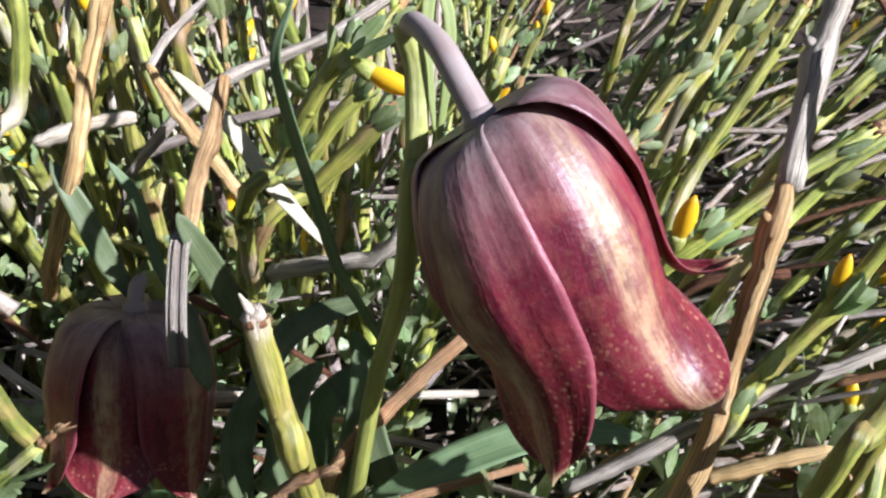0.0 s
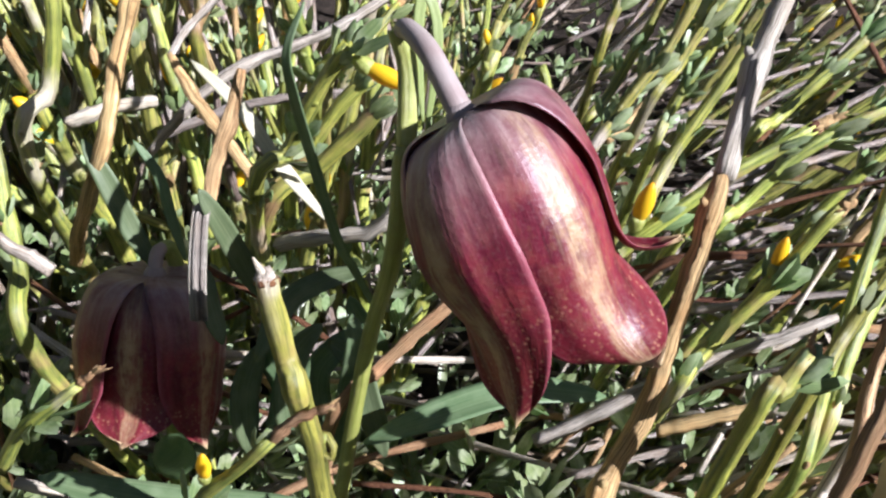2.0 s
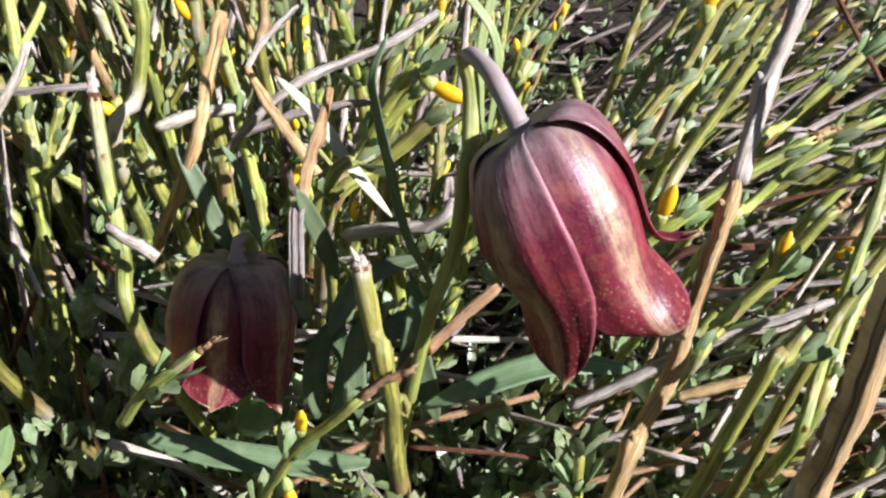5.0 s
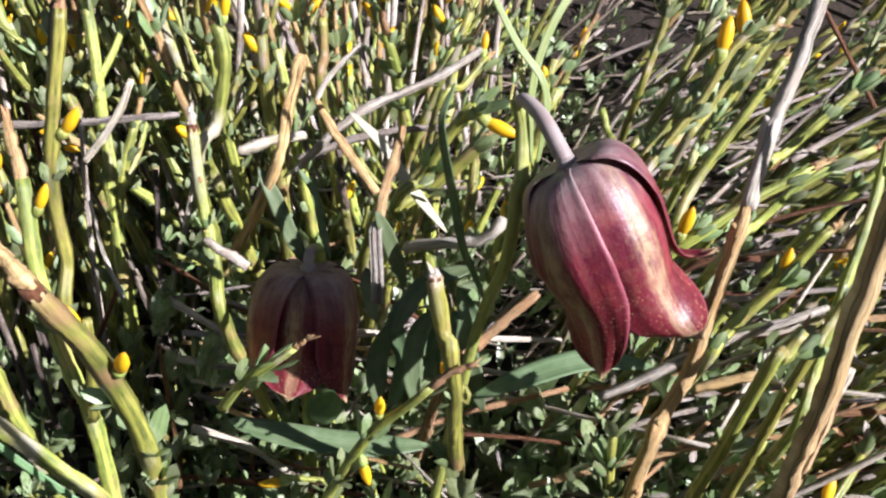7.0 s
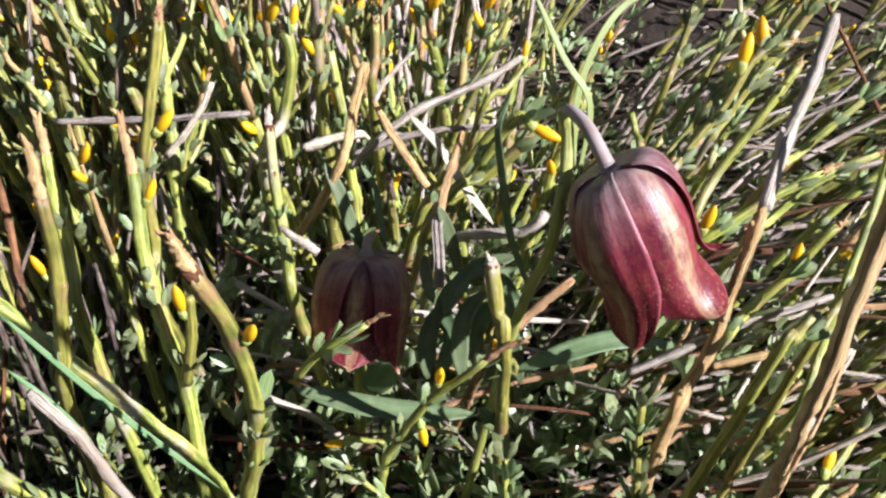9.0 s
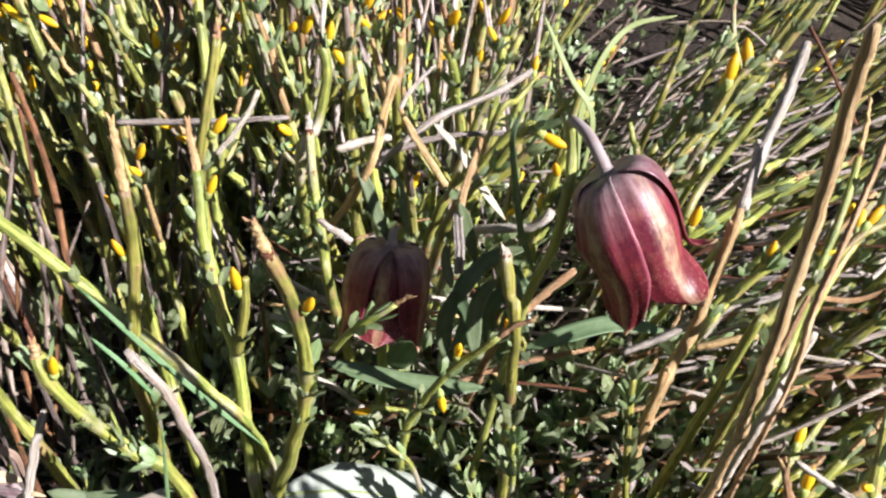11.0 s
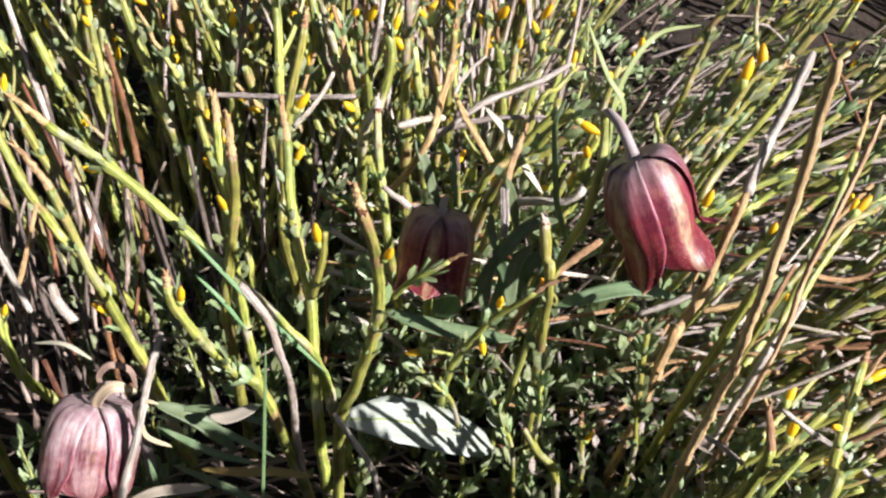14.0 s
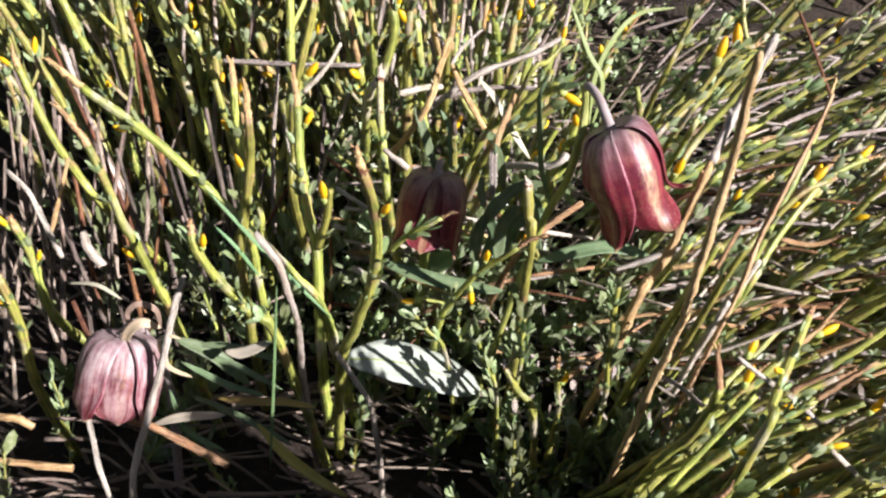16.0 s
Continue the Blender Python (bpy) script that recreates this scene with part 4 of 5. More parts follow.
broom_shoot([(-8.92, 10.67, -0.04), (-8.70, 6.80, 7.63), (-8.46, 6.20, 9.57), (-8.30, 5.90, 11.06), (-8.31, 5.70, 12.19), (-8.36, 5.60, 13.09)], 0.15, 0.1, 108, dry=0.059, buds=[(0.834, 0.34, 1, 0.5)], tufts=[0.723])
broom_shoot([(-4.84, 15.21, 1.58), (-5.25, 9.50, 8.78), (-5.56, 9.70, 10.22), (-5.88, 10.00, 11.58), (-6.06, 10.20, 12.79)], 0.13, 0.1, 109, dry=0.026, pale=True)
broom_shoot([(-4.89, 7.60, 8.53), (-4.45, 7.30, 9.19), (-3.87, 7.00, 9.74), (-3.33, 6.90, 10.24)], 0.085, 0.05, 110, dry=0.132, tufts=[0.35, 0.5], label='small leafy side shoot in front of the shaded bell')
broom_shoot([(-3.69, 11.33, 0.21), (-3.37, 8.20, 6.01), (-3.03, 7.60, 7.32), (-2.49, 7.10, 8.53), (-1.98, 6.80, 9.15), (-1.33, 6.60, 9.88), (-0.91, 6.50, 10.15)], 0.11, 0.06, 111, dry=0.069, buds=[(0.836, 0.3, 1, 0.6), (0.76, 0.5, -1, -0.8)], tufts=[0.689, 0.609])
broom_shoot([(-3.04, 8.30, 6.77), (-3.58, 8.20, 6.90), (-4.12, 8.20, 6.95)], 0.05, 0.05, 112, dry=0.0, buds=[(0.8, 0.5, 1, 2.2)], label='small side shoot with one yellow bud')
broom_shoot([(-1.18, 7.30, 8.32), (-1.15, 7.20, 9.47), (-0.94, 7.10, 9.21), (-1.50, 7.20, 9.42)], 0.04, 0.04, 113, dry=0.0, buds=[(0.5, 0.45, 1, 0.2)], label='small side shoot with one yellow bud')
broom_shoot([(-15.01, 11.90, 0.38), (-15.17, 8.60, 4.13), (-15.50, 8.20, 6.29), (-15.89, 8.00, 7.39)], 0.15, 0.11, 114, dry=0.012, buds=[(0.959, 0.6, 1, 1.5), (0.818, 0.3, -1, 0.5)], tufts=[0.797, 0.878])
broom_shoot([(-13.97, 7.52, -0.43), (-14.00, 5.60, 3.53), (-14.08, 5.00, 6.21), (-14.31, 4.60, 7.68)], 0.15, 0.11, 115, dry=0.03, tufts=[0.753], buds=[(0.852, 0.3, 1, 0.5)])
broom_shoot([(-13.52, 15.45, 1.66), (-14.63, 10.90, 7.00), (-16.01, 11.20, 8.38), (-17.05, 11.60, 9.76), (-17.90, 12.00, 11.16)], 0.16, 0.1, 116, dry=0.039, buds=[(0.957, 0.5, 1, 1.0)])
broom_shoot([(0.71, 16.79, 2.17), (1.68, 9.90, 9.76), (2.16, 9.70, 10.70), (2.65, 9.60, 11.21), (3.45, 9.70, 11.83), (4.04, 9.80, 12.17), (4.73, 9.90, 12.59)], 0.13, 0.08, 117, dry=0.021, buds=[(0.811, 0.62, 1, 0.8)], tufts=[0.829, 0.941])
broom_shoot([(2.10, 15.57, 1.70), (2.92, 9.40, 8.75), (3.30, 9.30, 9.60), (4.08, 9.30, 10.64), (4.50, 9.30, 11.29), (4.84, 9.30, 11.72)], 0.12, 0.08, 118, dry=0.013, buds=[(0.901, 0.45, 1, 1.5)], tufts=[0.807, 0.89])
broom_shoot([(1.96, 11.05, 0.15), (3.07, 6.80, 9.80), (3.36, 6.80, 10.35), (3.69, 6.90, 10.82)], 0.13, 0.09, 119, dry=0.003, tufts=[0.969])
broom_shoot([(3.35, 4.63, -0.47), (4.10, 2.40, 8.01), (4.41, 3.20, 8.40), (4.94, 4.40, 8.78), (5.29, 5.20, 9.13), (5.64, 6.00, 9.61)], 0.13, 0.085, 120, dry=0.023, buds=[(0.837, 0.3, 1, -0.5)], tufts=[0.87])
broom_shoot([(4.37, 14.42, 1.36), (4.76, 9.80, 7.12), (5.19, 10.00, 8.77), (5.68, 10.50, 10.59), (6.32, 11.50, 12.22), (7.07, 13.50, 13.66)], 0.13, 0.07, 121, dry=0.127)
broom_shoot([(4.37, 14.56, 1.40), (5.04, 10.00, 7.45), (5.87, 10.80, 9.25), (6.86, 11.80, 10.64), (7.94, 12.80, 11.27), (8.87, 13.20, 11.64)], 0.12, 0.07, 122, dry=0.028, buds=[(0.943, 0.6, 1, 2.0), (0.811, 0.6, 1, 1.5)], tufts=[0.882])
broom_shoot([(3.27, 11.84, 0.36), (4.13, 8.50, 8.78), (4.85, 8.80, 10.29), (5.67, 9.20, 11.42), (6.49, 9.60, 11.76)], 0.11, 0.07, 123, dry=0.009, buds=[(0.938, 0.6, 1, 2.0)])
broom_shoot([(2.44, 8.05, -0.43), (2.72, 5.20, 4.73), (3.23, 4.20, 6.65), (3.34, 3.60, 8.13), (3.21, 3.50, 8.85), (2.99, 3.40, 9.52)], 0.13, 0.1, 124, dry=0.099)
broom_shoot([(0.32, 8.84, -0.46), (-0.37, 6.00, 5.12), (-0.97, 5.70, 6.10), (-1.40, 5.50, 6.92)], 0.11, 0.09, 125, dry=0.012, pale=True)
broom_shoot([(0.50, 9.65, -0.40), (0.36, 7.30, 4.35), (0.21, 7.00, 5.48), (0.04, 6.80, 6.49)], 0.09, 0.07, 126, dry=0.035, buds=[(0.882, 0.42, -1, 1.2)], tufts=[0.912])
broom_shoot([(0.83, 18.55, 2.85), (1.72, 12.00, 10.62), (2.39, 12.00, 12.13), (3.03, 12.20, 13.03), (3.59, 12.40, 14.14), (4.40, 12.50, 14.48)], 0.11, 0.07, 127, dry=0.01, buds=[(0.909, 0.75, 1, 2.0)], tufts=[0.837, 0.951])
broom_shoot([(-8.07, 15.49, 1.68), (-8.10, 9.70, 8.44), (-8.13, 9.50, 10.18), (-8.20, 9.40, 11.65), (-7.99, 9.40, 13.11), (-7.77, 9.50, 14.76)], 0.15, 0.1, 128, dry=0.02, buds=[(0.841, 0.62, -1, 0.6)], tufts=[0.791])
broom_shoot([(-7.37, 19.06, 3.03), (-6.74, 12.60, 10.77), (-6.34, 12.60, 12.06), (-6.06, 12.50, 13.40), (-6.28, 12.50, 14.19)], 0.15, 0.11, 129, dry=0.008, buds=[(0.982, 0.55, -1, 0.8)], tufts=[0.974])
broom_shoot([(-8.93, 11.96, 0.45), (-9.09, 8.40, 8.49), (-9.24, 8.30, 10.20), (-9.46, 8.30, 11.45), (-9.65, 8.40, 12.80)], 0.16, 0.1, 130, dry=0.05, buds=[(0.851, 0.3, 1, 0.4)])
broom_shoot([(-4.66, 22.03, 4.07), (-4.66, 15.20, 11.91), (-4.65, 15.00, 13.15), (-4.67, 15.00, 14.05)], 0.14, 0.1, 131, dry=0.005)
broom_shoot([(1.87, 19.62, 3.23), (1.57, 13.00, 11.25), (1.43, 13.00, 12.23), (1.32, 13.00, 12.67)], 0.08, 0.07, 132, dry=0.0)
broom_shoot([(1.34, 20.79, 3.57), (2.28, 15.00, 10.53), (2.96, 15.10, 11.77), (3.56, 15.30, 12.69), (4.02, 15.50, 13.23)], 0.13, 0.08, 133, dry=0.006, tufts=[0.894, 0.934, 0.974], buds=[(0.982, 0.5, 1, 2.0)])
broom_shoot([(2.76, 19.83, 3.23), (3.31, 15.20, 8.97), (3.89, 15.40, 10.57), (4.93, 15.70, 12.30), (5.71, 16.00, 13.60)], 0.13, 0.1, 134, dry=0.01, tufts=[0.77, 0.917])
broom_shoot([(-4.17, 18.63, 2.88), (-2.91, 12.00, 9.98), (-1.94, 11.70, 11.22), (-1.31, 11.60, 11.86), (-0.87, 11.60, 12.31)], 0.17, 0.12, 135, dry=0.004, tufts=[0.964])
broom_shoot([(-4.34, 18.90, 2.95), (-3.35, 13.00, 9.54), (-2.47, 12.80, 10.94), (-1.76, 12.60, 11.99), (-1.27, 12.60, 12.47)], 0.15, 0.1, 136, dry=0.005, tufts=[0.971, 0.855])
broom_shoot([(-3.63, 18.18, 2.68), (-2.57, 10.40, 10.80), (-2.01, 10.00, 11.83), (-1.46, 9.70, 12.80), (-1.14, 9.50, 13.22)], 0.11, 0.09, 137, dry=0.0, tufts=[0.994, 0.979, 0.896], buds=[(0.992, 0.66, -2, 0.25)], label='leafy broom shoot with one hanging yellow bud')
broom_shoot([(-3.45, 20.28, 3.42), (-2.08, 13.30, 11.94), (-1.43, 13.50, 12.92), (-0.93, 13.90, 13.54)], 0.09, 0.07, 138, dry=0.011, buds=[(0.984, 0.25, 1, 1)], label='thin broom shoot with a small bud')
broom_shoot([(1.64, 19.81, 3.29), (2.74, 13.00, 11.47), (3.40, 13.10, 12.69), (4.06, 13.30, 13.86), (4.57, 13.40, 14.38)], 0.11, 0.08, 139, dry=0.004, tufts=[0.963, 0.902, 0.865], buds=[(0.951, 0.8, 2, 0.9)], label='leaning broom shoot with a long yellow bud')
broom_shoot([(1.21, 21.22, 3.75), (2.11, 15.50, 10.63), (2.77, 15.60, 11.89), (3.52, 15.80, 13.37), (4.14, 16.00, 14.66)], 0.11, 0.08, 140, dry=0.0, tufts=[0.966, 0.916, 0.832])
broom_shoot([(2.66, 20.45, 3.48), (3.36, 14.50, 10.85), (3.65, 14.60, 11.64), (4.46, 14.80, 13.19), (5.16, 15.00, 14.43)], 0.11, 0.08, 141, dry=0.0, tufts=[0.955, 0.887, 0.821])
broom_shoot([(2.77, 19.45, 3.15), (4.28, 12.80, 11.13), (5.00, 13.00, 11.98), (5.83, 13.20, 12.82), (6.78, 13.50, 13.65)], 0.12, 0.08, 142, dry=0.008, tufts=[0.949, 0.897])
broom_shoot([(2.04, 17.61, 2.44), (3.48, 10.90, 10.38), (4.03, 11.00, 11.07), (4.98, 11.20, 11.98), (6.10, 11.40, 12.55)], 0.11, 0.08, 143, dry=0.007, tufts=[0.925])
broom_shoot([(2.10, 23.45, 4.58), (2.67, 17.60, 11.91), (3.08, 17.80, 13.35), (3.37, 18.00, 14.60)], 0.11, 0.09, 144, dry=0.0, tufts=[0.954, 0.885])
broom_shoot([(1.72, 10.05, -0.25), (1.59, 7.60, 4.79), (1.39, 7.20, 6.50), (1.23, 7.00, 7.99), (1.19, 7.00, 8.99)], 0.09, 0.06, 145, dry=0.0, tufts=[0.987, 0.935, 0.879, 0.827, 0.775, 0.723, 0.653], label='upright leafy broom shoot')
broom_shoot([(-0.96, 9.82, -0.32), (-1.40, 7.20, 4.83), (-1.90, 6.80, 6.10), (-2.19, 6.60, 6.88)], 0.07, 0.05, 146, dry=0.0, tufts=[0.986, 0.915, 0.831], label='short leafy broom shoot')
broom_shoot([(-2.34, 10.97, 0.05), (-3.02, 8.30, 5.15), (-3.57, 8.00, 5.99), (-4.03, 8.00, 6.46)], 0.07, 0.05, 147, dry=0.0, tufts=[0.989, 0.932, 0.864], label='short leafy broom shoot')
broom_shoot([(-0.75, 10.35, -0.12), (-0.86, 7.80, 5.31), (-0.96, 7.60, 6.53), (-1.00, 7.60, 7.25)], 0.07, 0.05, 148, dry=0.0, tufts=[0.988, 0.939, 0.877], label='short leafy broom shoot')

# ---- dead twigs close to the camera ----
dead_twig([(2.82, 7.75, 12.26), (3.12, 8.30, 13.03), (3.39, 8.70, 13.64), (3.67, 9.00, 14.27), (4.08, 9.70, 15.23)], 0.115, 0.1, 201, DRY_GREY, knots=[0.35, 0.9], label='weathered grey upper end of a dead twig')
dead_twig([(1.29, 10.73, 0.00), (1.73, 7.40, 7.92), (1.98, 7.45, 8.98), (2.31, 7.50, 9.80), (2.58, 7.60, 11.05), (2.81, 7.75, 12.31)], 0.125, 0.1, 202, DRY_TAN, knots=[0.62, 0.72, 0.97], label='tan-brown dead twig standing beside the large bell')
dead_twig([(2.14, 8.63, -0.42), (1.96, 3.20, 9.37), (1.84, 2.40, 10.89), (1.69, 1.40, 12.67), (1.55, 0.70, 14.34), (1.42, 0.10, 15.56), (1.27, -0.50, 16.50)], 0.1, 0.07, 203, DRY_STRAW, knots=[0.45, 0.52, 0.93], label='orange-tan dead stem with swollen nodes')
dead_twig([(3.81, 10.70, -0.04), (3.97, 6.80, 8.62), (4.13, 6.60, 10.81), (4.39, 6.60, 12.33), (4.76, 6.90, 13.55), (5.01, 7.20, 14.52)], 0.09, 0.05, 204, DRY_STRAW, knots=[0.6, 0.8], label='thin orange-tan dead stem with nodes')
dead_twig([(-6.50, 8.45, -0.46), (-6.47, 5.00, 5.97), (-6.43, 4.30, 7.56), (-6.53, 3.50, 9.04), (-6.71, 3.00, 10.03), (-7.13, 2.75, 10.78)], 0.09, 0.075, 205, DRY_PALE, label='bent dead shoot, bleached at its end')
dead_twig([(-10.25, 4.29, -0.41), (-10.15, 3.00, 2.95), (-9.88, 3.40, 4.90), (-9.61, 3.60, 6.40), (-9.40, 3.80, 7.75), (-9.14, 3.90, 8.83)], 0.1, 0.075, 206, DRY_GREY, label='pale grey stick leaning over the fading bell')
dead_twig([(-10.67, 4.38, -0.44), (-10.87, 3.10, 2.70), (-11.34, 3.30, 4.41), (-11.52, 3.40, 5.49)], 0.07, 0.06, 207, DRY_GREY)
dead_twig([(-7.81, 3.40, 3.95), (-9.57, 3.60, 4.48), (-10.71, 3.70, 4.56), (-11.55, 3.75, 4.56)], 0.1, 0.08, 208, DRY_TAN, label='orange-tan stick lying low')
dead_twig([(-11.97, 3.50, 2.87), (-13.29, 3.40, 2.88), (-14.53, 3.40, 2.76)], 0.1, 0.07, 209, DRY_TAN, label='orange-tan stick lying low')
dead_twig([(-13.58, 4.50, 3.14), (-13.98, 4.40, 3.39), (-14.77, 4.40, 3.35)], 0.09, 0.08, 210, DRY_TAN, label='short tan stick lying low')
dead_twig([(-4.24, 7.71, -0.48), (-4.41, 6.00, 3.13), (-4.73, 5.70, 4.80), (-5.23, 5.50, 5.73), (-5.68, 5.40, 6.48)], 0.09, 0.08, 211, DRY_PALE, label='pale dead stalk at the broad leaf')
dead_twig([(-2.50, 8.00, 11.51), (-2.45, 8.30, 12.03), (-2.33, 8.50, 12.61), (-2.22, 8.60, 13.05)], 0.085, 0.07, 212, DRY_TAN, label='mottled tan and grey dead twig', knots=[0.6])
dead_twig([(-4.81, 12.60, 11.10), (-4.10, 12.40, 11.89), (-3.49, 12.60, 12.42), (-2.99, 12.90, 12.67), (-2.33, 13.30, 12.93), (-1.71, 13.60, 13.24), (-1.07, 13.90, 13.64)], 0.085, 0.075, 213, DRY_GREY, label='long weathered grey dead branch', knots=[0.45])
dead_twig([(-4.81, 13.00, 11.30), (-3.59, 13.20, 11.77), (-2.62, 13.40, 11.96), (-1.65, 13.70, 12.03)], 0.085, 0.07, 214, DRY_GREY, knots=[0.9])
dead_twig([(-11.14, 12.00, 11.85), (-9.06, 12.00, 12.04), (-7.89, 12.10, 12.17), (-6.93, 12.20, 12.27)], 0.08, 0.07, 215, DRY_GREY, label='grey twig lying across the shoots')
dead_twig([(-8.37, 11.00, 11.54), (-7.70, 11.00, 12.41), (-7.38, 11.00, 13.11)], 0.08, 0.07, 216, DRY_PALE, label='bleached broken twig caught upright')
dead_twig([(-2.99, 11.90, 10.99), (-3.62, 12.00, 11.81), (-3.97, 12.10, 12.29), (-4.26, 12.20, 12.70)], 0.1, 0.07, 217, DRY_TAN, knots=[0.5, 0.75])
dead_twig([(-4.26, 12.20, 12.70), (-4.12, 12.50, 13.00), (-3.88, 12.80, 13.32), (-3.52, 13.00, 13.70)], 0.06, 0.05, 218, DRY_GREY)
dead_twig([(-6.06, 12.40, 9.31), (-5.40, 11.20, 10.34), (-4.62, 10.60, 12.02), (-4.41, 10.90, 13.06), (-4.27, 11.00, 13.71)], 0.115, 0.1, 219, DRY_TAN, knots=[0.96], label='thick orange-tan dead broom shoot')
dead_twig([(-5.65, 11.60, 11.77), (-4.96, 11.80, 11.96), (-4.41, 12.00, 12.04)], 0.085, 0.09, 220, DRY_PALE, label='bleached grey stick lying across', knots=[0.2])
dead_twig([(-2.29, 10.40, 10.46), (-1.66, 10.00, 10.69), (-1.03, 9.80, 10.84), (-0.70, 9.70, 11.08), (-0.58, 9.80, 11.29)], 0.1, 0.085, 221, DRY_GREY, label='curved grey twig behind the stalk', knots=[0.95])
dead_twig([(2.53, 14.00, 11.36), (3.08, 14.50, 11.73), (3.53, 14.80, 12.09)], 0.09, 0.08, 222, DRY_TAN, label='broken rust-tan stub of a twig')
dead_twig([(1.31, 9.30, 8.23), (2.55, 9.30, 9.01), (3.65, 9.40, 9.57), (4.39, 9.50, 9.86), (5.02, 9.60, 10.11)], 0.09, 0.08, 223, DRY_GREY, label='long grey dead twig lying low')
dead_twig([(2.68, 8.50, 8.93), (3.37, 8.40, 9.22), (3.90, 8.40, 9.37)], 0.08, 0.07, 224, DRY_TAN)
dead_twig([(-2.58, 15.10, 1.53), (-1.49, 9.80, 7.95), (-0.80, 10.00, 8.88), (-0.26, 10.10, 9.46), (0.18, 10.20, 9.81)], 0.11, 0.09, 225, DRY_TAN, label='tan dead stalk behind the bell')
dead_twig([(4.47, 12.70, 11.38), (4.98, 13.00, 11.90), (5.60, 13.40, 12.50), (6.09, 13.80, 13.00)], 0.06, 0.05, 226, DRY_BROWN)
dead_twig([(3.78, 11.20, 11.41), (4.41, 11.30, 11.62), (4.84, 11.40, 11.89)], 0.09, 0.08, 227, DRY_GREY)
dead_twig([(6.75, 6.00, 6.43), (5.95, 6.20, 6.91), (5.18, 6.40, 7.26), (4.48, 6.60, 7.62)], 0.07, 0.06, 228, DRY_GREY)
dead_twig([(7.33, 4.50, 6.12), (6.89, 4.50, 6.45), (6.55, 4.50, 6.71)], 0.07, 0.06, 229, DRY_PALE)
dead_twig([(4.27, 7.50, 5.41), (3.65, 7.60, 5.78), (2.83, 7.80, 6.05)], 0.07, 0.06, 230, DRY_GREY)
dead_twig([(-14.77, 8.60, 6.14), (-15.36, 8.70, 7.19), (-15.79, 8.80, 7.98), (-16.55, 9.00, 8.49)], 0.08, 0.07, 231, DRY_GREY, knots=[0.5])
dead_twig([(-15.41, 9.20, 6.60), (-15.02, 9.30, 8.10), (-14.84, 9.40, 8.98)], 0.08, 0.06, 232, DRY_TAN)
dead_twig([(-12.83, 7.20, 6.87), (-13.27, 7.30, 7.27), (-13.46, 7.40, 7.71)], 0.12, 0.1, 233, DRY_PALE, label='short bleached end of a stick')
dead_twig([(-4.83, 9.10, 10.37), (-5.20, 9.10, 10.64), (-5.58, 9.20, 10.80)], 0.085, 0.06, 234, DRY_PALE, label='curved bleached dead flower stalk')
dead_twig([(8.26, 17.00, 12.32), (7.41, 17.50, 13.73), (6.67, 17.80, 14.89)], 0.06, 0.05, 235, DRY_BROWN)
dead_twig([(2.52, 3.50, 11.32), (2.65, 3.50, 11.85), (2.81, 3.60, 12.30)], 0.05, 0.04, 236, DRY_TAN)
dead_twig([(3.17, 10.47, -0.06), (3.73, 6.90, 8.18), (4.04, 6.90, 9.24), (4.44, 7.00, 10.22)], 0.08, 0.08, 238, DRY_PALE, label='pale dead shoot standing upright')
bark = thing('bark_strip', (-2.4, 7.4, 10.7), 'shredded grey strip of dead bark hanging down', 'bark')
for _k in range(7):
    _o = np.array([(_k - 3) * 0.025, 0.02 * math.sin(_k * 2.1), 0])
    _g = Geo()
    tube(_g, smooth([(-2.42, 7.35, 10.61), (-2.43, 7.40, 11.07), (-2.53, 7.90, 11.54), (-2.48, 8.00, 11.67)]) + _o, np.linspace(0.02, 0.028, 19) * (1 + 0.3 * math.sin(_k)), 6, 0.1)
    part('fibre', _g, DRY_GREY, bark)

# ---- the shrub behind and around: shoots as things near by, joined farther off ----


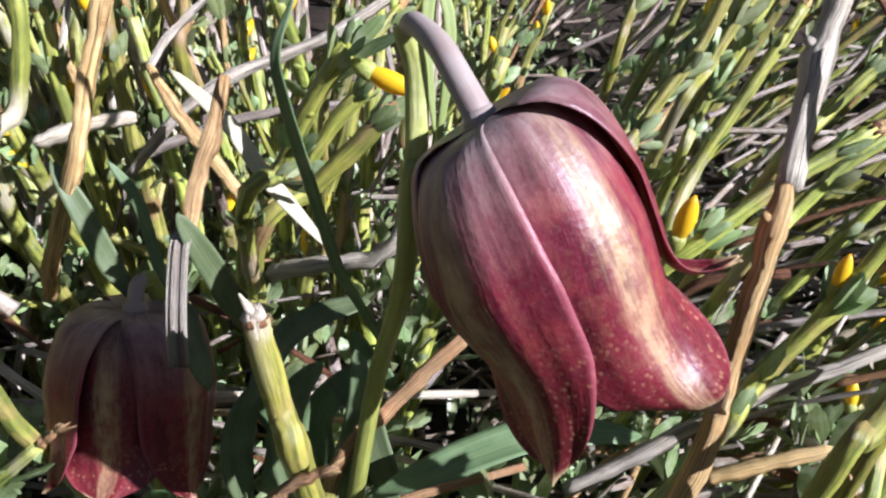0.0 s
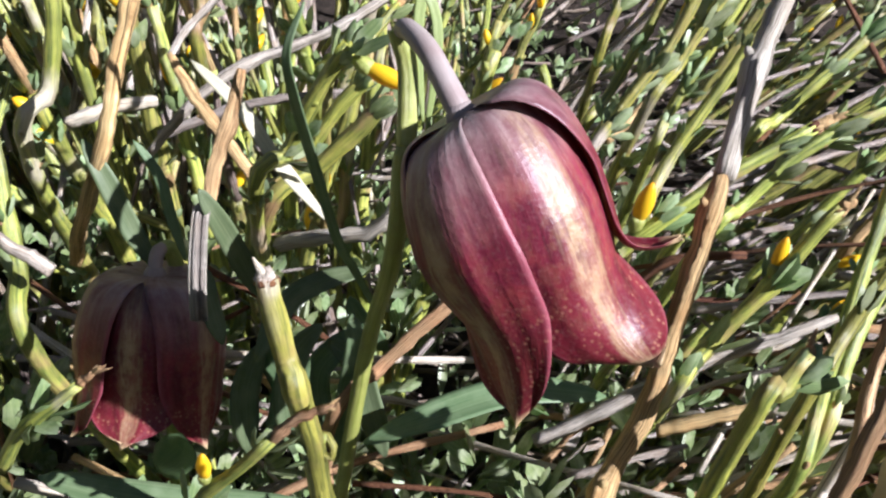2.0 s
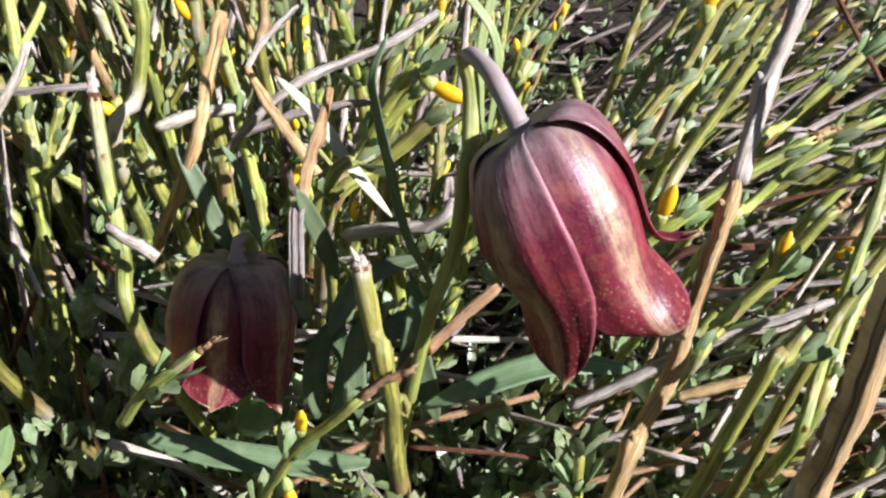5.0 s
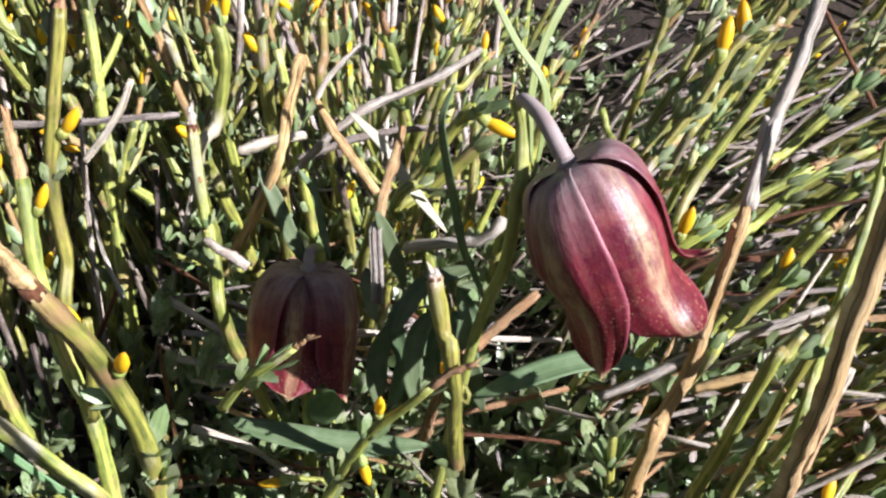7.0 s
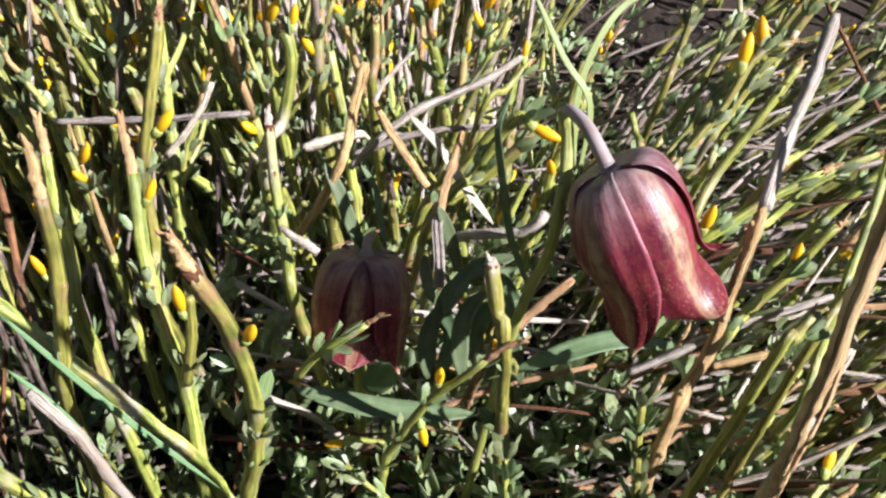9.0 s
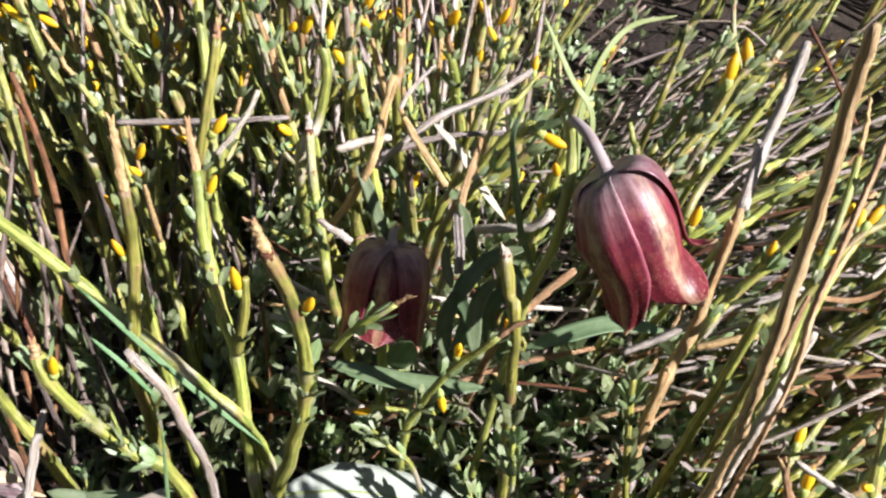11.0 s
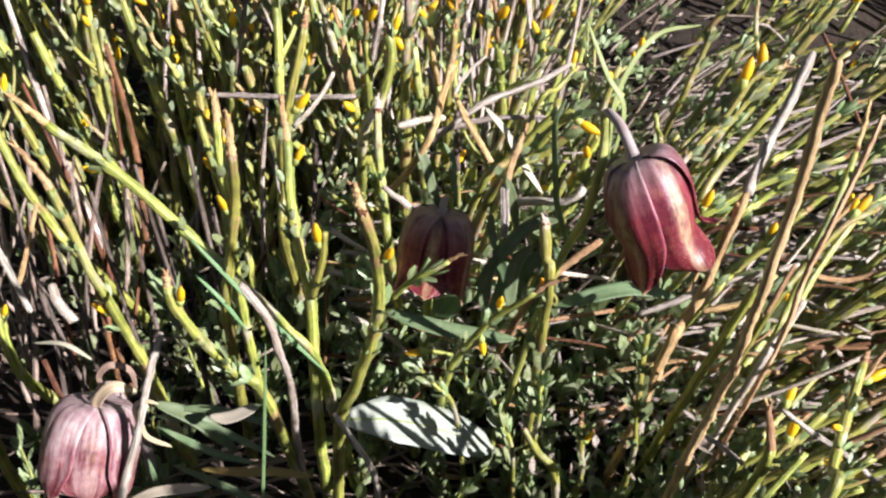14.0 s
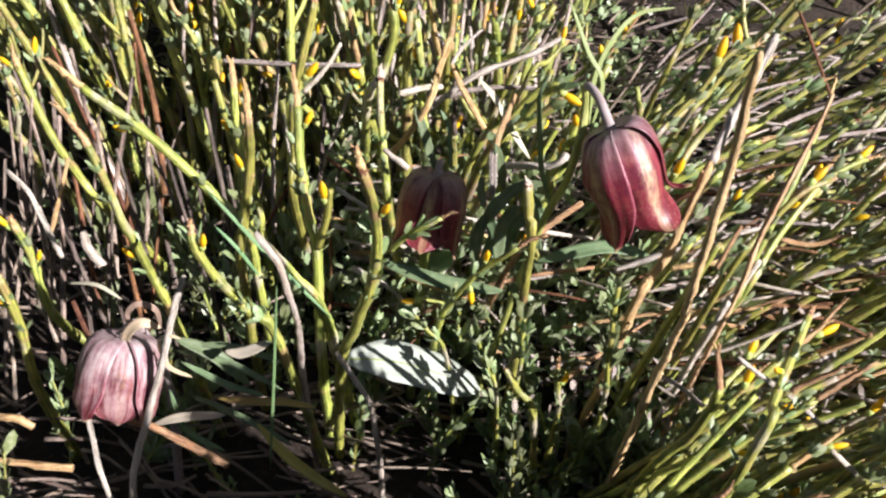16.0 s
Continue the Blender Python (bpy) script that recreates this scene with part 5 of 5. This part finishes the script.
def shoot_geo(rng, height, leafy=0.6, dry=0.2, lean=False):
    """Stem, dry tip, leaves, petals of one upright shoot rooted at the origin (cm)."""
    stem, tip, leaves, petals = Geo(lean), Geo(lean), Geo(lean), Geo(lean)
    bend = rng.normal(size=2) * 0.10 * height
    pts = [(0, 0, -0.5), (bend[0] * 0.2, bend[1] * 0.2, height * 0.35), (bend[0] * 0.5, bend[1] * 0.5, height * 0.7), (bend[0], bend[1], height)]
    line = smooth(pts, 5)
    r0, r1 = rng.uniform(0.17, 0.23), rng.uniform(0.11, 0.155)
    live = 1 - dry
    k = 10 if lean else 22
    body = cut_line(line, 0, live, k) + rng.normal(size=(k, 3)) * 0.02
    tube(stem, body, np.linspace(r0, r1, k) * np.where(np.arange(k) % 3 == 1, 1.14, 0.97), 6 if lean else 12, 0.09)
    if not lean:
        for fr in np.arange(0.2, live, 0.07):
            p, w = at_frac(line, fr + rng.uniform(-0.02, 0.02))
            out = side_way(w, rng, 1.0)
            out /= np.linalg.norm(out)
            tube(stem, p + out * np.linspace(0.5 * r1, 2.0 * r1, 4)[:, None], np.array([0.75, 0.7, 0.55, 0.2]) * r1, 6)
    if dry > 0.01:
        tube(tip, cut_line(line, live, 1, 5) + rng.normal(size=(5, 3)) * 0.03, np.linspace(r1 * 0.9, r1 * 0.5, 5) * rng.uniform(0.8, 1.2, 5), 6, 0.14)
    for k in range(rng.integers(0, 3)):
        p, w = at_frac(line, rng.uniform(0.35, 0.9))
        way = side_way(w, rng, rng.uniform(0.7, 1.3))
        way /= np.linalg.norm(way)
        ln = height * rng.uniform(0.15, 0.32)
        side = smooth([p, p + way * ln * 0.5, p + way * ln + w * ln * 0.25], 4)
        tube(stem, side, np.linspace(r1 * 0.8, r1 * 0.5, len(side)), 6, 0.06)
        for fr in (0.4, 0.7, 1.0):
            q, ww = at_frac(side, fr)
            whorl(leaves, q, ww, rng, 4, 0.48)
    for fr in np.arange(0.25, 0.98, 0.075):
        if rng.random() < leafy:
            p, w = at_frac(line, fr)
            whorl(leaves, p, w, rng, int(rng.integers(4, 8)), rng.uniform(0.45, 0.8))
    for _ in range(1 + int(rng.random() < 0.4)):
        p, w = at_frac(line, rng.uniform(0.6, 0.95))
        way = side_way(w, rng, 1.2)
        bud_shape(petals, p, way, rng.uniform(0.55, 0.85), rng.uniform(0.13, 0.17))
    return stem, tip, leaves, petals


def lean_at(x, y, rng):
    """How the shoots lie: upright on the left, splayed out to the right."""
    right = np.clip((x + 3.0) * 5.5, -14, 54) if y < 40 else np.clip(x * 1.2, -20, 40)
    return right + rng.normal() * 9, rng.normal() * 9 + (6 if x > 4 else 0)


def lay(rng, x, y, scale=1.0, extra=0.0):
    side, fore = lean_at(x, y, rng)
    # rooted so that leaning shoots fan out from their own foot
    z = rough_ground(x, y)
    return Matrix.Translation((x, y, z)) @ Euler((radians(fore), radians(side + extra), 0)).to_matrix().to_4x4() @ Matrix.Rotation(rng.uniform(0, 6.28), 4, "Z") @ Matrix.Scale(scale, 4)


def open_view(x, y):
    """The hollow in front of the bells, which only the shoots set one by one fill, and the gaps between clumps."""
    if noise.noise(Vector((x * 0.17, y * 0.17, 2.2))) < -0.20:
        return True
    # two dark openings between the clumps
    if (11 < y < 55 and abs(x - 0.9 - 0.10 * (y - 16)) < 2.2) or (x + 12.6) ** 2 + ((y - 16) * 0.5) ** 2 < 1.4:
        return True
    if y < 15.5 and -19 < x < -9.5:
        return True
    return (y < 11.5 and -13 < x < 4.5) or (y < 15.5 and -9 < x < 5.5)


_rng = np.random.default_rng(77)
PROTOTYPES = []
for _k in range(12):
    _parts = shoot_geo(_rng, _rng.uniform(11.0, 16.0), (0.4, 0.75, 0.95)[_k % 3], (0.0, 0.12, 0.3, 0.22)[_k % 4])
    PROTOTYPES.append(_parts)
FAR_KINDS = [shoot_geo(_rng, _rng.uniform(11.0, 16.0), (0.4, 0.75, 0.95)[_k % 3], (0.0, 0.12, 0.3, 0.22)[_k % 4], True) for _k in range(14)]


def prototype_thing(parts):
    stem, tip, leaves, petals = parts
    ob = thing("broom_shoot", (0, 0, 0), "yellow-green broom shoot with small silvery leaves", "broom shoot", "broom shoots of the thicket")
    part("stem", stem, GREEN_STEM, ob)
    if tip.count:
        part("dry_tip", tip, DRY_TAN, ob, "dead tan tip")
    if leaves.count:
        tagged(part("leaves", leaves, LEAFLET, ob), kind="stuff")
    if petals.count:
        part("petals", petals, YELLOW, ob, "yellow bud")
    return ob


def metres(m):
    m = m.copy()
    m.translation *= CM
    return m


def thicket():
    rng = np.random.default_rng(5)
    made = [None] * len(PROTOTYPES)
    count = 0
    while count < 105:
        x, y = rng.uniform(-19, 15), 11.2 + 9 * rng.random()
        if open_view(x, y):
            continue
        k = int(rng.integers(len(PROTOTYPES)))
        s = rng.uniform(0.6, 0.85) if y < 13 else rng.uniform(0.7, 1.0)
        m = metres(lay(rng, x, y, 1.0))
        if made[k] is None:
            made[k] = prototype_thing(PROTOTYPES[k])
            made[k].matrix_basis = m @ Matrix.Scale(s, 4)
        else:
            c = copy_thing(made[k], m)
            c.scale = (s, s, s)
        count += 1


def joined_rest():
    """The shoots farther off and the low tangle round about, too many to count."""
    rng = np.random.default_rng(6)
    pots = [Geo() for _ in range(4)]
    def put(x, y, s, bare=False, near=False):
        kinds = PROTOTYPES if near else FAR_KINDS
        parts = kinds[int(rng.integers(len(kinds)))]
        m = lay(rng, x, y, s)
        for pot, src in zip(pots, parts):
            if src.count and not (bare and pot is pots[2]):
                pot.add(*src.moved(m))

    # the thick of the shrub just behind the bells
    count = 0
    while count < 70:
        x, y = rng.uniform(-24, 26), 13 + 13 * rng.random()
        if not open_view(x, y):
            put(x, y, rng.uniform(0.6, 0.85) if y < 13 else rng.uniform(0.7, 1.0), False, True)
            count += 1
    count = 0
    while count < 560:
        far, turn = 10 + 60 * rng.random() ** 1.05, rng.uniform(0, 6.283)
        x, y = far * math.cos(turn), 14 + far * math.sin(turn)
        # the low hollow round the bells and the trodden gap in front of it stay free
        if open_view(x, y) or (-21 < x < 24 and 11 < y < 19 and rng.random() < 0.5) or (-15 - max(0, y) * 0.5 < x < 9 + max(0, y - 2) * 0.6 and -40 < y < 11):
            continue
        if y < 5 and rng.random() < 0.6:
            continue
        put(x, y, rng.uniform(0.7, 1.0) if y > 11 else rng.uniform(0.6, 0.8))
        count += 1
    # taller shoots standing close behind the dead ones
    for _ in range(75):
        put(rng.uniform(-27, -7.5), rng.uniform(16.5, 28), rng.uniform(0.9, 1.15), False, True)
    # the slope seen over the bells
    for _ in range(520):
        y = 22 + 55 * rng.random() ** 1.2
        x = rng.uniform(-0.62, 0.95) * (y + 12)
        if not open_view(x, y):
            put(x, y, rng.uniform(0.6, 0.9))
    # the slope behind, thinner and higher with distance
    for k in range(420):
        far, turn = 50 + 200 * rng.random(), rng.uniform(0.0, 3.1416)
        put(far * math.cos(turn), 14 + far * math.sin(turn), rng.uniform(1.0, 1.5), k % 3 > 0)
    # a tall clump added mostly out of view on the sunny side, to shade the ground behind the bells
    for _ in range(400):
        y = rng.uniform(9, 40)
        x = 6.5 + 0.52 * y + 20 * rng.random() ** 1.5
        put(x, y, rng.uniform(0.95, 1.25))
    names = ("far_broom_stems", "far_dry_tips", "far_broom_leaves", "far_yellow_buds")
    labels = ("dense thicket of yellow-green broom stems", "dead tan tips of the broom thicket", "silvery leaflets of the broom thicket", "yellow buds scattered through the thicket")
    for pot, name, mat, label in zip(pots, names, (GREEN_STEM_FAR, LITTER, LEAFLET_FAR, YELLOW), labels):
        solo(name, pot, mat, (0, 0, 0), label, "broom thicket", kind="stuff")


def understorey():
    """Low leaves, dry twigs and litter on the soil between the shoots."""
    rng = np.random.default_rng(9)
    twigs, leaves, tangle = Geo(), Geo(True), Geo()

    def hang(p, line, r, dark=False):
        """A dead twig caught in the shoots: its own thing where the camera passes near."""
        near = p[1] < 16.0 and -15 < p[0] < 13
        g = Geo() if near else twigs if dark else tangle
        tube(g, line, np.linspace(1, 0.7, len(line)) * r * (1 + 0.10 * np.sin(np.arange(len(line)) * 2.3)), 7, 0.1)
        if near:
            kind = int(p[0] * 131 + p[1] * 71) % 4
            # twigs in the hollow take darker bark in place of shade
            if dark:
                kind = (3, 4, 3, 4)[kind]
            solo("dead_twig", g, (DRY_PALE, DRY_GREY, DRY_TAN, DRY_BROWN, DRY_SHADED)[kind], p, ("bleached", "weathered grey", "tan", "dark brown", "shade-darkened grey-brown")[kind] + " dead twig caught among the broom shoots", "dead twig", "dead twigs")

    for _ in range(1500):
        x, y = rng.uniform(-22, 24), rng.uniform(0, 34)
        z = rough_ground(x, y) + abs(rng.normal()) * 1.1 + 0.1
        a, ln = rng.uniform(-0.9, 0.9) + (0.25 if x > 2 else 0), rng.uniform(0.8, 4.5)
        way = np.array([math.cos(a), math.sin(a) * 0.8, rng.normal() * 0.22])
        p = np.array([x, y, z])
        mid = p + way * ln * 0.5 + rng.normal(size=3) * 0.12
        line = smooth([p, mid, p + way * ln], 3)
        tube(twigs, line, np.linspace(1, 0.7, len(line)) * rng.uniform(0.03, 0.085), 6, 0.1)
    # dead twigs hung up among the leaning shoots
    for _ in range(230):
        x, y = rng.uniform(-16, 24), rng.uniform(13, 34)
        if rng.random() < 0.5:
            x, y = rng.uniform(3, 18), rng.uniform(11.5, 22)
        z = rough_ground(x, y) + rng.uniform(1.0, 8.5)
        side, fore = lean_at(x, y, rng)
        tilt = radians(90 - side * 1.25 + rng.normal() * 16)
        way = np.array([math.cos(tilt), rng.normal() * 0.35, math.sin(tilt)])
        ln = rng.uniform(1.5, 6.0)
        p = np.array([x, y, z]) - way * ln * 0.5
        line = smooth([p, p + way * ln * 0.5 + rng.normal(size=3) * 0.15, p + way * ln], 4)
        hang(p, line, rng.uniform(0.04, 0.10))
    for _ in range(300):
        x, y = rng.uniform(-6, 14), rng.uniform(10.0, 22)
        if y > 12 and abs(x - 1.2) < 2.6:
            continue
        z = rough_ground(x, y) + rng.uniform(0.3, 6.5)
        tilt = radians(rng.normal() * 22 + (18 if x > 0 else 0))
        way = np.array([math.cos(tilt), rng.normal() * 0.5, math.sin(tilt)])
        ln = rng.uniform(1.5, 6.0)
        p = np.array([x, y, z]) - way * ln * 0.5
        line = smooth([p, p + way * ln * 0.5 + rng.normal(size=3) * 0.12, p + way * ln], 4)
        hang(p, line, rng.uniform(0.035, 0.09))
    for _ in range(700):
        x, y = rng.uniform(-9, 6), rng.uniform(10.5, 22)
        if y > 12.5 and abs(x - 0.6 - 0.06 * (y - 16)) < 1.5:
            continue
        whorl(leaves, (x, y, rough_ground(x, y) + rng.uniform(0.5, 6.5)), rng.normal(size=3) * 0.4 + np.array([0.3, 0, 1.0]), rng, 5, rng.uniform(0.4, 0.8))
    for _ in range(2000):
        x, y = rng.uniform(-20, 24), rng.uniform(2, 34)
        z = rough_ground(x, y) + rng.uniform(0.0, 5.0 if y > 9 else 2.8) * rng.random()
        if x < -1 and y < 12.5 and rng.random() < 0.9:
            continue
        if rng.random() < 0.6:
            whorl(leaves, (x, y, z), rng.normal(size=3) * 0.5 + np.array([0, 0, 1.0]), rng, 5, rng.uniform(0.3, 0.65))
        else:
            leaflet(leaves, (x, y, z), rng.normal(size=3) + np.array([0, 0, 0.5]), rng.uniform(0.5, 1.4), rng.uniform(0.07, 0.15), rng)
    # sparse litter and leaves on the floor of the dark opening
    for _ in range(420):
        y = rng.uniform(14, 50)
        x = 0.6 + 0.07 * (y - 16) + rng.normal() * (1.0 + 0.05 * y)
        z = rough_ground(x, y)
        if rng.random() < 0.75:
            whorl(leaves, (x, y, z + rng.uniform(0.1, 2.0)), rng.normal(size=3) * 0.5 + np.array([0.4, 0, 1.0]), rng, 4, rng.uniform(0.4, 0.8))
        else:
            a, ln = rng.uniform(-1.2, 1.2), rng.uniform(1.0, 5.0)
            p = np.array([x, y, z + rng.uniform(0.1, 1.5)])
            way = np.array([math.cos(a), 0.3 * rng.normal(), abs(math.sin(a)) * 0.9])
            tube(twigs, smooth([p, p + way * ln * 0.5 + rng.normal(size=3) * 0.1, p + way * ln], 3), rng.uniform(0.04, 0.09), 6, 0.1)
    # dead grey shoots standing close together beside the fading bell, their shade put into darker bark
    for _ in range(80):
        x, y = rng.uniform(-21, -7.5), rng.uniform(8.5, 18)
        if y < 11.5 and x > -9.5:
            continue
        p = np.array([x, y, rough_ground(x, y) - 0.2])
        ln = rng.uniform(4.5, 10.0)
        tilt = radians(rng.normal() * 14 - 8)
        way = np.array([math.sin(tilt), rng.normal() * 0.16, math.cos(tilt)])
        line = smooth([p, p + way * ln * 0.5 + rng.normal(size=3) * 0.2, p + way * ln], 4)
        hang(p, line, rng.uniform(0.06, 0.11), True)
    # bleached dead shoots standing among the living ones
    for _ in range(110):
        x, y = rng.uniform(-22, 0), rng.uniform(12.5, 27)
        if open_view(x, y):
            continue
        p = np.array([x, y, rough_ground(x, y) + rng.uniform(0, 3.0)])
        ln = rng.uniform(6.0, 12.0)
        tilt = radians(rng.normal() * 13 - 4)
        way = np.array([math.sin(tilt), rng.normal() * 0.15, math.cos(tilt)])
        line = smooth([p, p + way * ln * 0.5 + rng.normal(size=3) * 0.25, p + way * ln], 4)
        hang(p, line, rng.uniform(0.08, 0.14))
    # bleached flakes of bark and leaf caught low among the splayed shoots
    for _ in range(1300):
        x, y = rng.uniform(-1, 14), rng.uniform(7.5, 19)
        if y > 11 and abs(x - 0.6 - 0.07 * (y - 16)) < 1.6:
            continue
        z = rough_ground(x, y) + rng.uniform(0.4, 5.5)
        leaflet(tangle, (x, y, z), rng.normal(size=3) + np.array([0.6, 0, 0.3]), rng.uniform(0.25, 0.8), rng.uniform(0.04, 0.11), rng)
    solo("dry_litter", twigs, LITTER, (0, 0, 0), "dry grey and tan twigs strewn over the soil", "litter", kind="stuff")
    solo("dead_tangle", tangle, LITTER_PALE, (0, 0, 0), "bleached dead twigs hung up among the shoots", "litter", kind="stuff")
    solo("low_leaves", leaves, LEAFLET_FAR, (0, 0, 0), "small green leaves low among the shoots", "undergrowth", kind="stuff")


def splayed_fan():
    """Shoots splayed out low to the right from one foot, one by one."""
    rng = np.random.default_rng(21)
    for k in range(165):
        foot = np.array([rng.uniform(0.0, 6.5), rng.uniform(0.5, 9.5), rng.uniform(0.2, 1.6)])
        rise, swing = radians(rng.uniform(8, 52)), radians(rng.normal() * 22 - 4)
        ln = rng.uniform(7.5, 13)
        if k >= 85:
            # the steeper ones in front, which shade the hollow
            foot = np.array([rng.uniform(-0.5, 6.0), rng.uniform(-2.0, 4.5), rng.uniform(0.1, 1.0)])
            rise, swing = radians(rng.uniform(22, 56)), radians(rng.normal() * 18)
            ln = rng.uniform(5.5, 9.0)
        way = np.array([math.cos(rise) * math.cos(swing), math.cos(rise) * math.sin(swing), math.sin(rise)])
        tip = foot + way * ln
        if tip[1] < -5 or (tip[0] < 7 and tip[2] > 8.5):
            continue
        mid = foot + way * ln * 0.5 + np.array([0, 0, rng.uniform(0.1, 0.7)])
        tufts = sorted(rng.uniform(0.3, 0.95, int(rng.integers(1, 5))).tolist())
        buds = [(rng.uniform(0.6, 0.95), rng.uniform(0.42, 0.7), 1 if rng.random() < 0.5 else -1, rng.uniform(0.5, 1.8))] if rng.random() < 0.55 else []
        broom_shoot([tuple(foot), tuple(mid), tuple(tip)], rng.uniform(0.10, 0.14), rng.uniform(0.07, 0.09), 400 + k, dry=(0.0, 0.06, 0.16)[k % 3], tufts=tufts, buds=buds, label="low splayed yellow-green broom shoot", group="splayed broom shoots")


def sprig_parts(rng, height, lean=False):
    """A short, densely leaved sprig."""
    stem, leaves = Geo(lean), Geo(lean)
    bend = rng.normal(size=2) * 0.22 * height
    line = smooth([(0, 0, -0.3), (bend[0] * 0.3, bend[1] * 0.3, height * 0.5), (bend[0], bend[1], height)], 5)
    tube(stem, line, np.linspace(0.075, 0.045, len(line)), 7, 0.06)
    for fr in np.arange(0.18, 1.0, 0.11):
        p, w = at_frac(line, fr)
        whorl(leaves, p, w, rng, int(rng.integers(2, 5)), rng.uniform(0.6, 1.1))
    whorl(leaves, line[-1], line[-1] - line[-2], rng, 6, 0.45)
    return stem, leaves


def sprigs():
    """Leafy sprigs that fill the shaded hollow under the bells."""
    rng = np.random.default_rng(31)
    kinds = [sprig_parts(rng, rng.uniform(2.6, 5.2)) for _ in range(8)]
    made = [None] * 8
    count = 0
    while count < 190:
        x, y = rng.uniform(-15, 9), rng.uniform(2.5, 15.5)
        if (x - -10.4) ** 2 + (y - 4.0) ** 2 < 3.2 or (-6.5 < x < -0.5 and 4.0 < y < 9.5 and rng.random() < 0.5):
            continue
        if x < -2 and y < 11.0 and rng.random() < 0.6:
            continue
        top = 0.55 if y < 6 else 0.9
        k, s = int(rng.integers(8)), rng.uniform(0.6, 1.15) * top
        side, fore = lean_at(x, y, rng)
        m = Matrix.Translation(Vector((x, y, rough_ground(x, y))) * CM) @ Euler((radians(fore * 1.5), radians(side * 0.8), rng.uniform(0, 6.28))).to_matrix().to_4x4()
        if made[k] is None:
            ob = thing("leafy_sprig", (0, 0, 0), "short sprig crowded with small grey-green leaves", "sprig", "leafy sprigs")
            part("stem", kinds[k][0], GREEN_STEM, ob)
            tagged(part("leaves", kinds[k][1], LEAFLET, ob), kind="stuff")
            ob.matrix_basis = m @ Matrix.Scale(s, 4)
            made[k] = ob
        else:
            copy_thing(made[k], m).scale = (s, s, s)
        count += 1


def front_shade_casters():
    """Unseen leafy growth added to shade the hollow: low in front of it, towards the sun, under the camera's way."""
    rng = np.random.default_rng(41)
    stems, leaves = Geo(True), Geo(True)
    for k in range(420):
        x, y = rng.uniform(-7, 6.5), rng.uniform(-8, -0.5)
        # kept below the view: the lower, the nearer to the edge of the hollow
        top = min(8.5, 4.8 + 0.225 * x - 0.85 * y)
        if top < 2.0 or noise.noise(Vector((x * 0.4, y * 0.4, 7.7))) < -0.35:
            continue
        kind = sprig_parts(rng, top * rng.uniform(0.6, 0.95), True)
        m = Matrix.Translation((x, y, rough_ground(x, y))) @ Euler((radians(rng.normal() * 5), radians(4 + rng.normal() * 6), rng.uniform(0, 6.28))).to_matrix().to_4x4()
        stems.add(*kind[0].moved(m))
        leaves.add(*kind[1].moved(m))
    # tall shoots added out of view on the sunny side, bare below, whose leafy heads shade the hollow
    for _ in range(72):
        x, y = rng.uniform(6.6, 10.8), rng.uniform(-8.0, -2.4)
        z, top = rough_ground(x, y), rng.uniform(11.5, 14.8)
        line = smooth([(x, y, z - 0.3), (x + rng.normal() * 0.3, y + rng.normal() * 0.3, 6.0), (x + rng.normal() * 0.6, y + rng.normal() * 0.6, top)], 5)
        tube(stems, line, np.linspace(0.13, 0.07, len(line)), 7, 0.08)
        for fr in np.arange(0.62, 1.0, 0.03):
            p, w = at_frac(line, fr)
            whorl(leaves, p, w, rng, 5, rng.uniform(0.6, 0.95))
    solo("low_growth_stems", stems, GREEN_STEM_FAR, (0, 0, 0), "thin stems of unseen growth added to shade the hollow", "undergrowth", kind="stuff")
    solo("low_growth_leaves", leaves, LEAFLET_FAR, (0, 0, 0), "grey-green leaves of unseen growth added to shade the hollow", "undergrowth", kind="stuff")


def leaning_behind():
    """Leafy shoots that lean out to the right behind the large bell."""
    rng = np.random.default_rng(61)
    for k in range(13):
        x, y = rng.uniform(2.0, 9.5), rng.uniform(11.8, 17.0)
        lean, ln = radians(rng.uniform(32, 54)), rng.uniform(12, 17)
        foot = np.array([x, y, rough_ground(x, y) - 0.3])
        way = np.array([math.sin(lean), rng.normal() * 0.08, math.cos(lean)])
        mid = foot + way * ln * 0.5 + np.array([-0.3, 0, 0.4])
        tufts = np.sort(rng.uniform(0.4, 0.98, 7)).tolist()
        buds = [(rng.uniform(0.75, 0.95), rng.uniform(0.5, 0.8), 1, 2.0)] if k % 3 == 0 else []
        broom_shoot([tuple(foot), tuple(mid), tuple(foot + way * ln)], rng.uniform(0.12, 0.15), rng.uniform(0.08, 0.10), 700 + k, dry=(0.0, 0.04, 0.08)[k % 3], tufts=tufts, buds=buds, label="leafy broom shoot leaning over behind the bell", group="leaning broom shoots")


leaning_behind()
splayed_fan()
sprigs()
front_shade_casters()
thicket()
joined_rest()
understorey()
